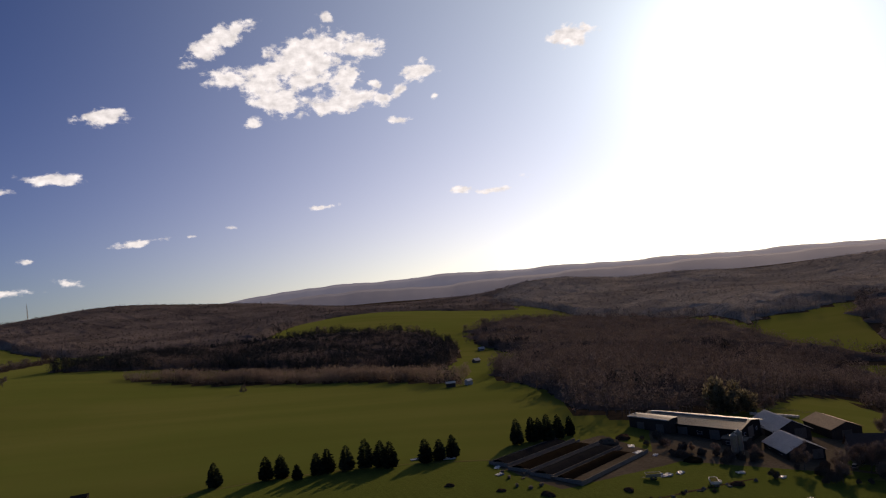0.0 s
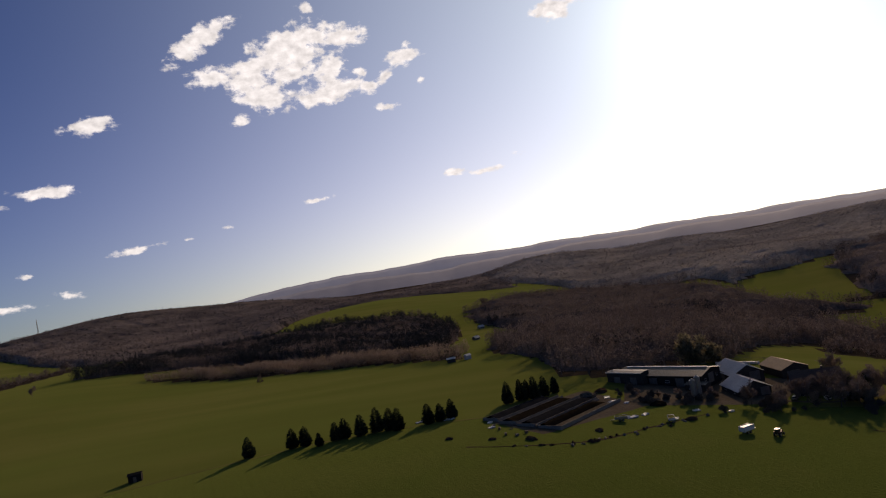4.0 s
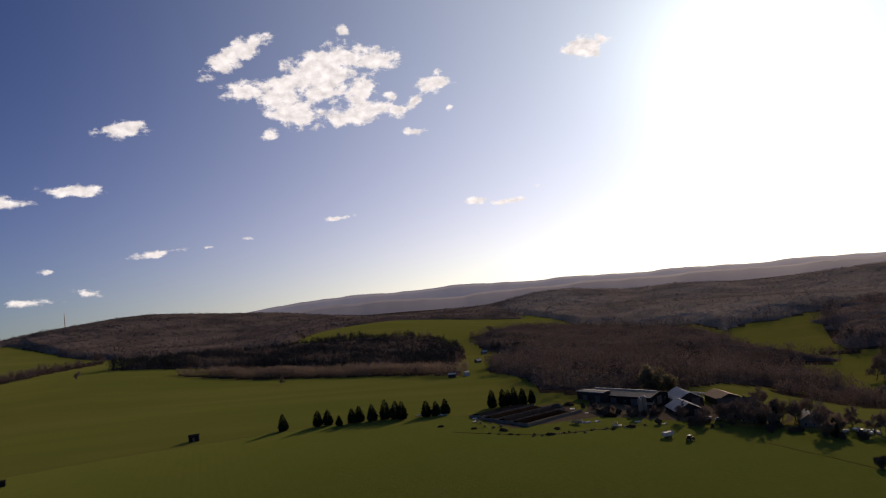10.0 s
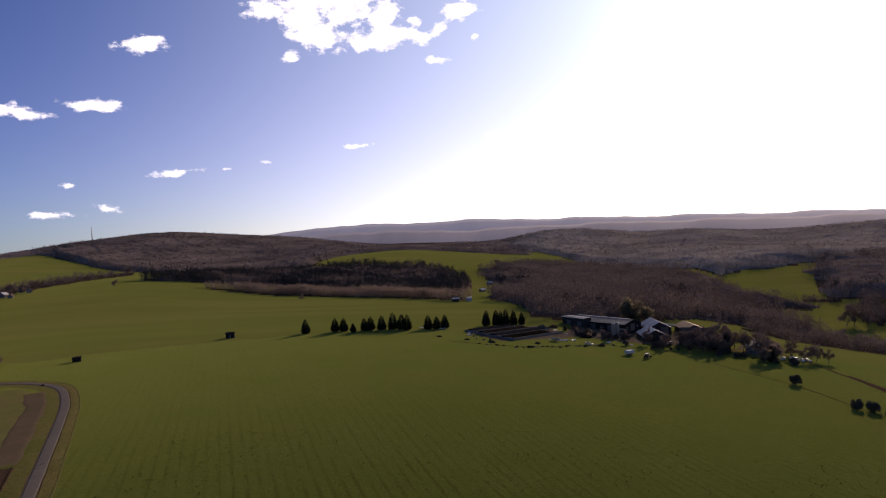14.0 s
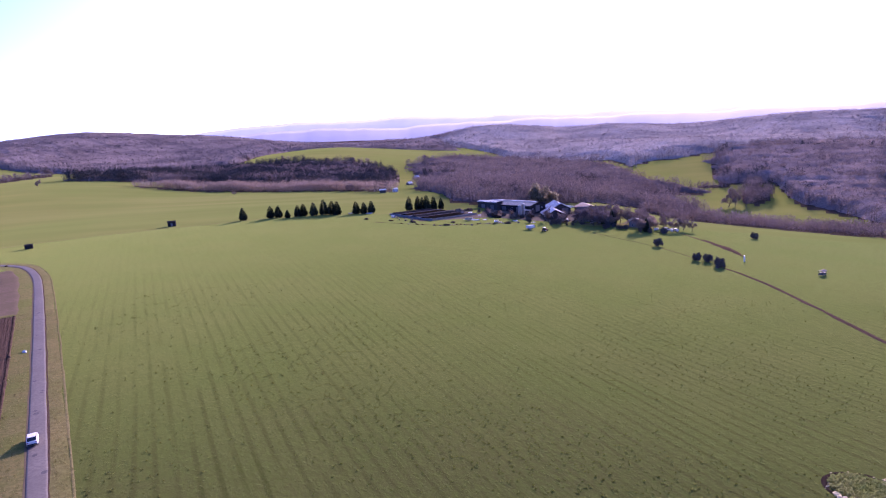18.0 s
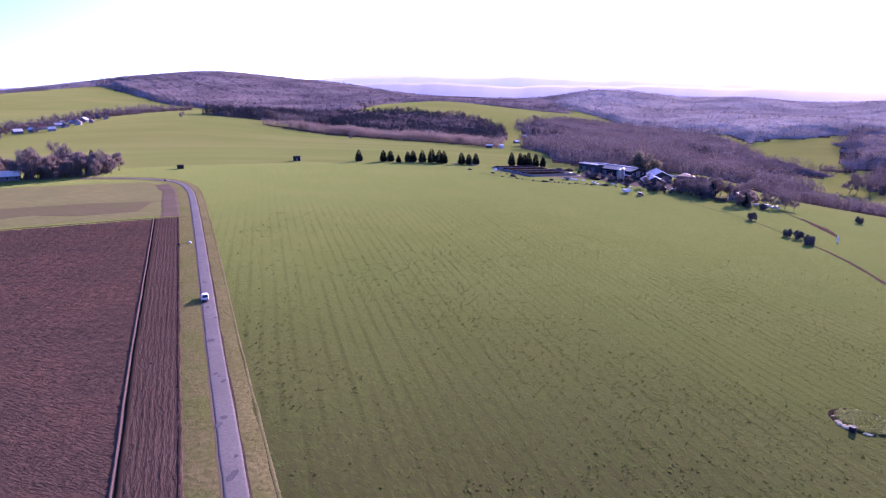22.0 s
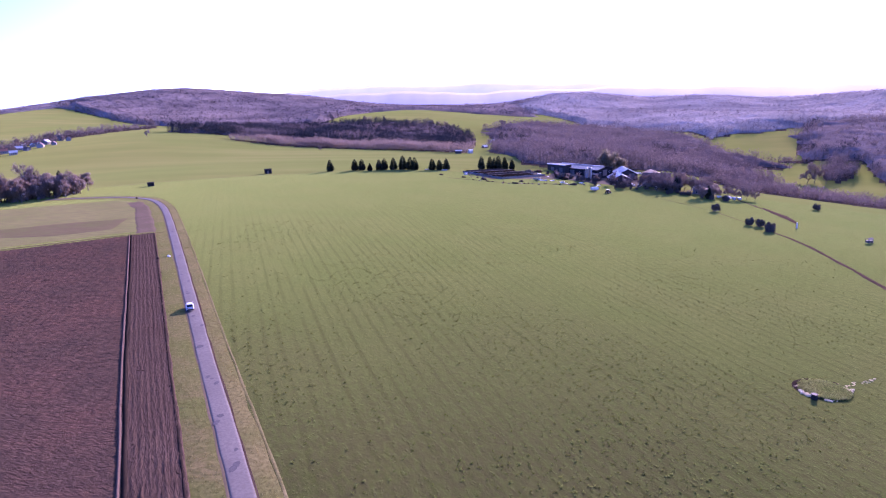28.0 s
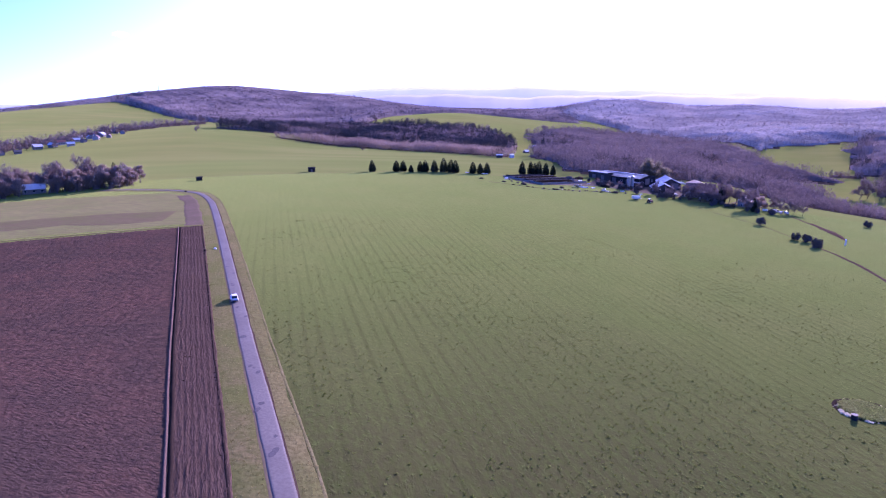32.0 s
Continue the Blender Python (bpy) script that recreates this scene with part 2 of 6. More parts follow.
STUBBLE = material("stubble", [(0.145, 0.115, 0.052), (0.13, 0.122, 0.042), (0.125, 0.096, 0.045)], 0.95, (0.08, 0.5), 0.6, 0.12, (0.4, 1.6, 1.0), 20, spec=0.0)
SOIL = material("ploughed_soil", [(0.103, 0.0568, 0.0353), (0.0742, 0.048, 0.031), (0.0494, 0.0333, 0.0224)], 0.95, (0.045, 1.5), 1.0, 0.22, (0.4, 1.3, 1.0), 20, spec=0.0)
STRAW_EDGE = material("straw_edge", [(0.2, 0.165, 0.07), (0.15, 0.135, 0.048), (0.11, 0.095, 0.034)], 0.95, (0.3, 1.6), 0.8, 0.12, spec=0.0)
EARTH = material("dry_earth", [(0.155, 0.105, 0.072), (0.125, 0.092, 0.056), (0.105, 0.088, 0.044)], 0.95, (0.1, 1.0), 0.5, 0.1, spec=0.0)
# soil darkened to paint in the shade down in the furrows
SHADED_SOIL = material("shaded_soil", [(0.026, 0.018, 0.013), (0.034, 0.024, 0.017), (0.02, 0.014, 0.011)], 0.95, (0.3, 2.2), 0.6, 0.1, spec=0.0)
SOIL_DARK = material("turned_soil", [(0.078, 0.05, 0.033), (0.092, 0.06, 0.04), (0.047, 0.031, 0.021)], 0.95, (0.1, 2.2), 1.0, 0.2, (1.6, 0.35, 1.0), -21, spec=0.0)
ASPHALT = material("worn_asphalt", [(0.145, 0.124, 0.098), (0.12, 0.103, 0.082), (0.1, 0.086, 0.07)], 0.9, (0.12, 2.5), 0.3, 0.02, spec=0.1)
ASPHALT_PATCH = material("asphalt_patch", [(0.075, 0.064, 0.06), (0.06, 0.053, 0.05), (0.05, 0.042, 0.04)], 0.9, (0.3, 4.0), 0.3, 0.02)
GRAVEL = material("farm_gravel", [(0.14, 0.115, 0.085), (0.1, 0.08, 0.058), (0.075, 0.06, 0.045)], 0.95, (0.06, 1.0), 0.4, 0.1, spec=0.0)
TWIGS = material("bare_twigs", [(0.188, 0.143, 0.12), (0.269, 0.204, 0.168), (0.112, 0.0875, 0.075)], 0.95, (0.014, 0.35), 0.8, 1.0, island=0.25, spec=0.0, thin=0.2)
# farther woods are coloured paler in steps, painting in the haze
HAZED_HILL_TWIGS = material("hazed_hill_twigs", [(0.171, 0.137, 0.122), (0.353, 0.275, 0.231), (0.104, 0.0853, 0.078)], 0.95, (0.008, 0.3), 1.0, 1.6, island=0.15, spec=0.0, thin=0.15)
HAZED_RIDGE_TWIGS = material("hazed_ridge_twigs", [(0.259, 0.221, 0.19), (0.453, 0.383, 0.315), (0.156, 0.135, 0.119)], 0.95, (0.007, 0.28), 1.0, 1.6, island=0.1, spec=0.0, thin=0.15)
TWIGS_PALE = material("pale_twigs", [(0.29, 0.22, 0.17), (0.25, 0.19, 0.145), (0.2, 0.152, 0.118)], 0.95, (0.02, 0.2), 0, island=0.25, spec=0.0, thin=0.4)
NEEDLES = material("conifer_needles", [(0.036, 0.042, 0.022), (0.046, 0.054, 0.027), (0.026, 0.03, 0.017)], 0.95, (0.2, 2.0), 0, island=0.3, vary=0.25, spec=0.0)
RUST_ROOF = material("rusty_roof", [(0.3, 0.18, 0.09), (0.26, 0.15, 0.08), (0.2, 0.12, 0.07)], 0.75, (0.3, 2.0), 0.3, 0.02)
TERRACOTTA = material("orange_roof_tiles", [(0.4, 0.15, 0.075), (0.36, 0.13, 0.07), (0.28, 0.1, 0.06)], 0.8, (0.3, 3.0), 0.3, 0.03)
STRAW_WEED = material("rough_weeds", [(0.22, 0.19, 0.07), (0.16, 0.16, 0.045), (0.24, 0.2, 0.085)], 0.95, (0.2, 2.0), 0, island=0.3, spec=0.0, thin=0.5)
WOOD_NEEDLES = material("wood_needles", [(0.07, 0.064, 0.052), (0.085, 0.076, 0.06), (0.055, 0.05, 0.042)], 0.95, (0.02, 0.3), 0, island=0.3, spec=0.0)
LEAVES = material("olive_leaves", [(0.19, 0.165, 0.1), (0.21, 0.18, 0.115), (0.155, 0.135, 0.085)], 0.9, (0.2, 2.0), 0, island=0.35, spec=0.0, thin=0.45)
BARK = material("bark", [(0.12, 0.09, 0.07), (0.145, 0.115, 0.09), (0.08, 0.062, 0.05)], 0.95, (0.5, 5.0), 0.5, 0.03)
CONCRETE = material("weathered_concrete", [(0.25, 0.22, 0.18), (0.2, 0.175, 0.145), (0.14, 0.12, 0.1)], 0.95, (0.2, 2.5), 0.3, 0.02, spec=0.03)
ROOF_DARK = material("dark_fibre_roof", [(0.085, 0.075, 0.066), (0.105, 0.093, 0.082), (0.06, 0.053, 0.047)], 0.5, (0.15, 2.0), 0.2, 0.02, spec=0.16)
ROOF_LIGHT = material("pale_metal_roof", [(0.5, 0.49, 0.47), (0.44, 0.43, 0.42), (0.37, 0.36, 0.35)], 0.55, (0.2, 1.5), 0.2, 0.01, spec=0.25)
ROOF_TILE = material("clay_tile_roof", [(0.12, 0.075, 0.055), (0.15, 0.09, 0.065), (0.08, 0.05, 0.04)], 0.75, (0.3, 3.0), 0.4, 0.03)
WALL_WOOD = material("weathered_boards", [(0.07, 0.054, 0.042), (0.09, 0.07, 0.055), (0.045, 0.034, 0.027)], 0.95, (0.2, 2.2), 0.4, 0.02, (3, 3, 0.3), spec=0.05)
PLASTER = material("pale_plaster", [(0.62, 0.6, 0.56), (0.55, 0.53, 0.5), (0.45, 0.43, 0.4)], 0.9, (0.3, 2.0), 0.2, 0.01)
WHITE_PAINT = material("white_paint", [(0.72, 0.67, 0.58), (0.64, 0.6, 0.52), (0.56, 0.52, 0.45)], 0.45, (0.3, 2.0), 0.05, 0.005, spec=0.35)
GLASS = material("dark_glass", [(0.02, 0.024, 0.03), (0.03, 0.034, 0.04), (0.015, 0.018, 0.02)], 0.1, (0.5, 3.0), 0, spec=0.6)
RUBBER = material("black_rubber", [(0.018, 0.018, 0.018), (0.03, 0.028, 0.026), (0.012, 0.012, 0.012)], 0.8, (1, 9.0), 0.2, 0.01)
STEEL = material("galvanised_steel", [(0.342, 0.331, 0.304), (0.288, 0.278, 0.264), (0.225, 0.217, 0.208)], 0.4, (0.4, 3.0), 0.1, 0.01, metal=0.7)
FILM = material("black_silage_sheet", [(0.016, 0.016, 0.018), (0.026, 0.025, 0.025), (0.012, 0.012, 0.014)], 0.95, (0.2, 2.0), 0.5, 0.1, spec=0.0)
SILAGE = material("brown_silage", [(0.018, 0.0126, 0.0084), (0.0252, 0.018, 0.0114), (0.012, 0.009, 0.0066)], 0.95, (0.2, 2.0), 0.8, 0.15, spec=0.0)
RED_PAINT = material("faded_red_paint", [(0.3, 0.06, 0.04), (0.25, 0.07, 0.05), (0.16, 0.05, 0.04)], 0.6, (0.4, 3.0), 0.1, 0.01)
BLUE_SHEET = material("blue_tarpaulin", [(0.3, 0.34, 0.4), (0.34, 0.38, 0.43), (0.2, 0.23, 0.28)], 0.5, (0.4, 3.0), 0.2, 0.03)
TIMBER = material("grey_timber", [(0.16, 0.13, 0.1), (0.2, 0.165, 0.13), (0.1, 0.08, 0.06)], 0.9, (0.4, 4.0), 0.3, 0.02)


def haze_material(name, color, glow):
    """The farthest hills: a plain backdrop whose bluish emission stands in for haze."""
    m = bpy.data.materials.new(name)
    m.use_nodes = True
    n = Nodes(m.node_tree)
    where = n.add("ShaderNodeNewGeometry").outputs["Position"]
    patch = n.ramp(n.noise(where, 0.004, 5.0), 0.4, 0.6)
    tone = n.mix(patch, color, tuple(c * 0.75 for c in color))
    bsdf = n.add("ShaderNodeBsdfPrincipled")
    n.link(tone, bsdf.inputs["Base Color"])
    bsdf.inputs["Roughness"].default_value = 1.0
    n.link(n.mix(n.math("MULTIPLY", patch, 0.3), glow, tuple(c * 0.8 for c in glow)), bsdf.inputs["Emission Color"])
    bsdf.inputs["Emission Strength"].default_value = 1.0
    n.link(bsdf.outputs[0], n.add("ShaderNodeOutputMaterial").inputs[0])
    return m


# ---------------------------------------------------------------- the lie of the land
# Height of the ground in metres by bearing (degrees right of north) and distance from the field's south end.
BEARINGS = np.array([-45.0, -32, -20, -10, 0, 10, 20, 30, 42])
NEAR_D = np.array([0.0, 60, 120, 200, 310, 450, 650, 900])
NEAR_Z = np.array([
    [-47.0, -47, -47, -47, -47, -47, -47, -47, -47],
    [-45, -45, -45, -46, -48.5, -51, -53, -54, -54],
    [-45, -45, -45.3, -47, -50, -53, -56, -58, -59],
    [-46, -45.6, -45.6, -47.5, -50.5, -54.5, -58.5, -61.5, -63],
    [-47.5, -46.5, -46, -47.5, -50, -55, -61, -65, -67],
    [-53, -49, -47.5, -48.5, -50, -56, -64, -72, -80],
    [-58, -55, -52, -54, -57, -60, -68, -94, -104],
    [-55, -52, -42, -55, -62, -72, -80, -91, -92]])
FAR_D = np.array([1300.0, 1700, 2300, 3200, 5000])
FAR_Z = np.array([
    [-48.0, -46, -42, -45, -38, -62, -85, -66, -72],
    [-30, -22, -28, -40, -40, -60, -64, -72, -66],
    [-50, -14, 38, 8, -40, -50, -42, -55, -42],
    [-60, -30, 0, -20, -45, -60, -60, -70, -60],
    [-60, -60, -60, -60, -60, -60, -60, -60, -60]])
LAND_D = np.concatenate([NEAR_D, FAR_D])
LAND_Z = np.concatenate([NEAR_Z, FAR_Z])


# knolls and dips: bearing, distance, height, breadth across, breadth along
KNOLLS = [(15.0, 2050, 32, 170, 220), (11, 1900, 14, 150, 200), (21.5, 2100, -10, 80, 250), (26, 1980, 12, 110, 220), (31.5, 2000, -8, 90, 250), (38.5, 1900, 12, 140, 260),
          (-18, 2450, 10, 160, 300), (-6, 1420, 5, 120, 120), (2, 1430, 6, 120, 110), (24, 1500, 10, 130, 160)]


def catmull(i, n, f):
    """Indices and weights of a Catmull-Rom spline between knots i and i + 1."""
    idx = [np.clip(i + k, 0, n - 1) for k in (-1, 0, 1, 2)]
    w = [(-f + 2 * f**2 - f**3) / 2, (2 - 5 * f**2 + 3 * f**3) / 2, (f + 4 * f**2 - 3 * f**3) / 2, (f**3 - f**2) / 2]
    return idx, w


def height(x, y):
    """Ground height at x, y (numbers or arrays)."""
    x, y = np.asarray(x, float), np.asarray(y, float)
    d = np.clip(np.hypot(x, y), 0, 4999)
    a = np.degrees(np.arctan2(x, y))
    a = np.where(np.abs(a) > 90, np.sign(a) * (180 - np.abs(a)), a)
    a = np.clip(a, -45, 42)
    i = np.clip(np.searchsorted(BEARINGS, a, "right") - 1, 0, len(BEARINGS) - 2)
    j = np.clip(np.searchsorted(LAND_D, d, "right") - 1, 0, len(LAND_D) - 2)
    fi = (a - BEARINGS[i]) / (BEARINGS[i + 1] - BEARINGS[i])
    fj = (d - LAND_D[j]) / (LAND_D[j + 1] - LAND_D[j])
    ii, wi = catmull(i, len(BEARINGS), fi)
    jj, wj = catmull(j, len(LAND_D), fj)
    z = sum(wj[q] * wi[p] * LAND_Z[jj[q], ii[p]] for p in range(4) for q in range(4))
    roll = np.sin(x * 0.021 + 1) * np.cos(y * 0.017) * 0.35 + np.sin(x * 0.0061 + y * 0.0043) * np.clip(d - 500, 0, 700) / 700 * 5
    for b, r, up, across, along_it in KNOLLS:
        kx, ky = r * math.sin(radians(b)), r * math.cos(radians(b))
        u = (x - kx) * math.cos(radians(b)) - (y - ky) * math.sin(radians(b))
        v = (x - kx) * math.sin(radians(b)) + (y - ky) * math.cos(radians(b))
        z = z + up * np.exp(-((u / across) ** 2) - (v / along_it) ** 2)
    return z + roll


def polar(bearing, d):
    return d * math.sin(radians(bearing)), d * math.cos(radians(bearing))

# ---------------------------------------------------------------- building helpers
rng = np.random.default_rng(7)


def mesh_of(name, verts, faces, mats, index=None, smooth=False):
    """A mesh from arrays: verts (n, 3), faces (m, 3 or 4)."""
    verts, faces = np.asarray(verts, np.float32), np.asarray(faces, np.int32)
    me = bpy.data.meshes.new(name)
    k = faces.shape[1]
    me.vertices.add(len(verts))
    me.vertices.foreach_set("co", verts.ravel())
    me.loops.add(faces.size)
    me.loops.foreach_set("vertex_index", faces.ravel())
    me.polygons.add(len(faces))
    me.polygons.foreach_set("loop_start", np.arange(0, faces.size, k, dtype=np.int32))
    for m in mats:
        me.materials.append(m)
    if index is not None:
        me.polygons.foreach_set("material_index", np.asarray(index, np.int32))
    me.polygons.foreach_set("use_smooth", np.full(len(faces), smooth))
    me.update(calc_edges=True)
    me.validate()
    return me


def part(name, bm, mat, parent, label="", smooth=False):
    """Links a bmesh as one mesh object under a thing or part."""
    me = bpy.data.meshes.new(name)
    bm.to_mesh(me)
    bm.free()
    me.materials.append(mat)
    if smooth:
        for p in me.polygons:
            p.use_smooth = True
    ob = new(name, me)
    ob.parent = parent
    if label:
        ob["label"] = label
    return ob


def piece(name, me, parent, m=None, label=""):
    ob = new(name, me)
    ob.parent = parent
    if m is not None:
        ob.matrix_basis = m
    if label:
        ob["label"] = label
    return ob


def thing(name, label, category, m, group="", kind=""):
    ob = new(name)
    ob.matrix_basis = m
    return tagged(ob, label, category, group, kind)


def stand(x, y, turn=0.0, sink=0.0):
    """A pose on the ground."""
    return pose(x, y, float(height(x, y)) - sink, 0, 0, turn)


def box(bm, x0, x1, y0, y1, z0, z1, bevel=0.0):
    made = bmesh.ops.create_cube(bm, size=1, matrix=Matrix.LocRotScale(((x0 + x1) / 2, (y0 + y1) / 2, (z0 + z1) / 2), None, (x1 - x0, y1 - y0, z1 - z0)))
    if bevel:
        edges = {e for v in made["verts"] for e in v.link_edges}
        bmesh.ops.bevel(bm, geom=list(edges), offset=bevel, segments=1, affect="EDGES")
    return bm


def boxed(*dims, bevel=0.0):
    return box(bmesh.new(), *dims, bevel=bevel)


def tube(bm, x, y, z0, z1, r0, r1=None, sides=12, caps=True):
    bmesh.ops.create_cone(bm, cap_ends=caps, segments=sides, radius1=r0, radius2=r0 if r1 is None else r1, depth=z1 - z0, matrix=Matrix.Translation((x, y, (z0 + z1) / 2)))
    return bm


def smooth_line(points, step=2.0):
    """A Catmull-Rom line through points, about one point each step metres."""
    p = np.array(points, float)
    p = np.vstack([2 * p[0] - p[1], p, 2 * p[-1] - p[-2]])
    out = []
    for i in range(1, len(p) - 2):
        m = max(2, int(np.linalg.norm(p[i + 1] - p[i]) / step))
        for f in np.arange(m) / m:
            out.append(0.5 * (2 * p[i] + (p[i + 1] - p[i - 1]) * f + (2 * p[i - 1] - 5 * p[i] + 4 * p[i + 1] - p[i + 2]) * f * f + (3 * p[i] - p[i - 1] - 3 * p[i + 1] + p[i + 2]) * f**3))
    out.append(p[-2])
    return np.array(out)


def ribbon(name, line, left, right, lift, mat, across=3, ragged=0.0, crown=0.0, ridge=0.0, period=1.0):
    """A strip along a line, from left to right of it in metres (left negative), laid on the ground, with ridges along it where they are given."""
    tangent = np.gradient(line, axis=0)
    tangent /= np.linalg.norm(tangent, axis=1)[:, None]
    side = np.stack([tangent[:, 1], -tangent[:, 0]], 1)
    n_l = len(line)
    lo = left + (np.interp(np.arange(n_l), np.arange(0, n_l + 3, 3), rng.normal(0, ragged, len(np.arange(0, n_l + 3, 3)))) if ragged else 0)
    hi = right + (np.interp(np.arange(n_l), np.arange(0, n_l + 3, 3), rng.normal(0, ragged, len(np.arange(0, n_l + 3, 3)))) if ragged else 0)
    f = np.linspace(0, 1, across + 1)
    off = (lo + np.zeros(n_l))[:, None] * (1 - f) + (hi + np.zeros(n_l))[:, None] * f
    xy = line[:, None, :] + side[:, None, :] * off[:, :, None]
    z = height(xy[..., 0], xy[..., 1]) + lift + crown * (1 - (2 * f[None] - 1) ** 2) + ridge * np.sin(off * 6.2832 / period)
    if ridge:
        z += rng.normal(0, ridge * 1.8, z.shape)
    z[:, 0] -= lift + 0.06
    z[:, -1] -= lift + 0.06
    verts = np.concatenate([xy, z[..., None]], -1).reshape(-1, 3)
    a = (np.arange(n_l - 1)[:, None] * (across + 1) + np.arange(across)[None]).ravel()
    faces = np.stack([a, a + 1, a + across + 2, a + across + 1], 1)
    return new(name, mesh_of(name, verts, faces, [mat], smooth=True))


def sheet(name, corners, nu, nv, lift, mat, relief=None, edge=0.1):
    """A four-cornered patch (corner pairs in plan) laid on the ground."""
    c = np.array(corners, float)
    u, v = np.meshgrid(np.linspace(0, 1, nu + 1), np.linspace(0, 1, nv + 1))
    xy = (c[0][None, None] * ((1 - u) * (1 - v))[..., None] + c[1] * (u * (1 - v))[..., None] + c[2] * (u * v)[..., None] + c[3] * ((1 - u) * v)[..., None])
    rim = np.minimum(np.minimum(u, 1 - u) * nu, np.minimum(v, 1 - v) * nv)
    xy = xy + np.stack([np.sin(u * 23 + v * 7), np.cos(v * 29 + u * 5)], -1) * 0.25
    z = height(xy[..., 0], xy[..., 1]) + np.where(rim < 0.5, -edge, lift)
    if relief is not None:
        z = z + np.where(rim < 0.5, 0, relief(xy[..., 0], xy[..., 1]))
    verts = np.concatenate([xy, z[..., None]], -1).reshape(-1, 3)
    a = (np.arange(nv)[:, None] * (nu + 1) + np.arange(nu)[None]).ravel()
    return new(name, mesh_of(name, verts, np.stack([a, a + 1, a + nu + 2, a + nu + 1], 1), [mat], smooth=True))


# ---------------------------------------------------------------- woods
def edge_of(pairs, a):
    return np.interp(a, [p[0] for p in pairs], [p[1] for p in pairs])


# each wood: front edge and back edge as (bearing, distance) pairs
WOOD_PLAN = {
    "shelter_belt": ([(-14.5, 880), (-9, 800), (-3, 745), (2, 690), (6, 640)], [(-14.5, 895), (-9, 850), (-3, 800), (2, 745), (6, 690)]),
    "middle_wood": ([(-19, 1010), (-13, 970), (-3, 850), (4.5, 755), (5.6, 810), (6.6, 900)], [(-19, 1060), (-13, 1190), (-3, 1190), (4.5, 1110), (5.6, 1060), (6.6, 1010)]),
    "hill_wood": ([(-27, 2050), (-24, 1720), (-21.5, 1480), (-19, 1320), (-12, 1230), (-7.5, 1210), (-5, 1400), (-2, 1600)], [(-27, 2200), (-24, 2900), (-21.5, 2930), (-19, 2950), (-12, 2900), (-7.5, 2500), (-5, 2200), (-2, 1900)]),
    "hilltop_wood": ([(-46, 1900), (-38, 1950), (-30, 2000), (-24, 2050)], [(-46, 2250), (-38, 2350), (-30, 2600), (-24, 2900)]),
    "farm_wood": ([(7.9, 650), (9.3, 618), (10.5, 580), (11.0, 512), (13, 505), (16, 514), (19, 520), (21.5, 545), (23.5, 590), (26, 625), (28.5, 640), (32.5, 640)], [(7.9, 690), (9.5, 780), (11.5, 880), (13, 870), (16, 860), (19, 840), (21.5, 830), (23.5, 830), (26, 835), (28.5, 830), (32.5, 655)]),
    "slope_wood": ([(8.0, 1030), (9.6, 940), (11, 900), (15, 870), (20, 840), (25, 830), (27.6, 818), (30, 815), (32, 818)], [(8.0, 1150), (9.6, 1230), (11, 1270), (15, 1300), (20, 1250), (25, 1060), (26.5, 960), (28, 915), (30, 872), (32, 845)]),
    "ridge_wood": ([(9, 1720), (12.5, 1640), (14.5, 1500), (16.5, 1320), (20, 1250), (25, 1140), (26.5, 1040), (28, 1070), (30, 1090), (32.5, 1125), (34, 1130), (46, 1250)], [(9, 1790), (12.5, 2100), (14.5, 2350), (16.5, 2350), (20, 2350), (25, 2350), (27.2, 2340), (28.5, 2330), (32, 2320), (34, 2300), (46, 2300)]),
    "side_wood": ([(32.8, 930), (33.4, 885), (37.2, 870), (38.8, 745), (46, 640)], [(32.8, 1060), (33.4, 1130), (36, 1210), (38, 1240), (46, 1260)]),
    "hedge_wood": ([(31.5, 858), (32.6, 858), (34, 862)], [(31.5, 880), (32.6, 884), (34, 890)]),
    "meadow_clump": ([(34.7, 775), (35.7, 748), (36.6, 770)], [(34.7, 830), (35.7, 885), (36.6, 850)]),
    "valley_trees": ([(26.5, 590), (29, 570), (32, 540), (36, 510), (45, 480)], [(26.5, 620), (29, 640), (32, 650), (36, 640), (45, 600)]),
    "north_wood": ([(-5.5, 1620), (0, 1600), (6, 1560), (12, 1500)], [(-5.5, 2700), (0, 2700), (6, 2600), (12, 2400)]),
    "village_trees": ([(-46, 790), (-36, 860), (-30, 985), (-24, 1120), (-20, 1260)], [(-46, 870), (-36, 960), (-30, 1120), (-24, 1300), (-20, 1370)]),
}


def patchy(x, y, size):
    """A smooth uneven field between about -1 and 1."""
    k = 6.283 / size
    return (np.sin(x * k + 1.3 * np.sin(y * k * 0.7)) * np.cos(y * k * 1.1 + 0.9 * np.sin(x * k * 0.6)) + 0.5 * np.sin(x * k * 2.3 + y * k * 1.7) + 0.3 * np.sin(y * k * 4.1 - x * k * 3.3)) / 1.4


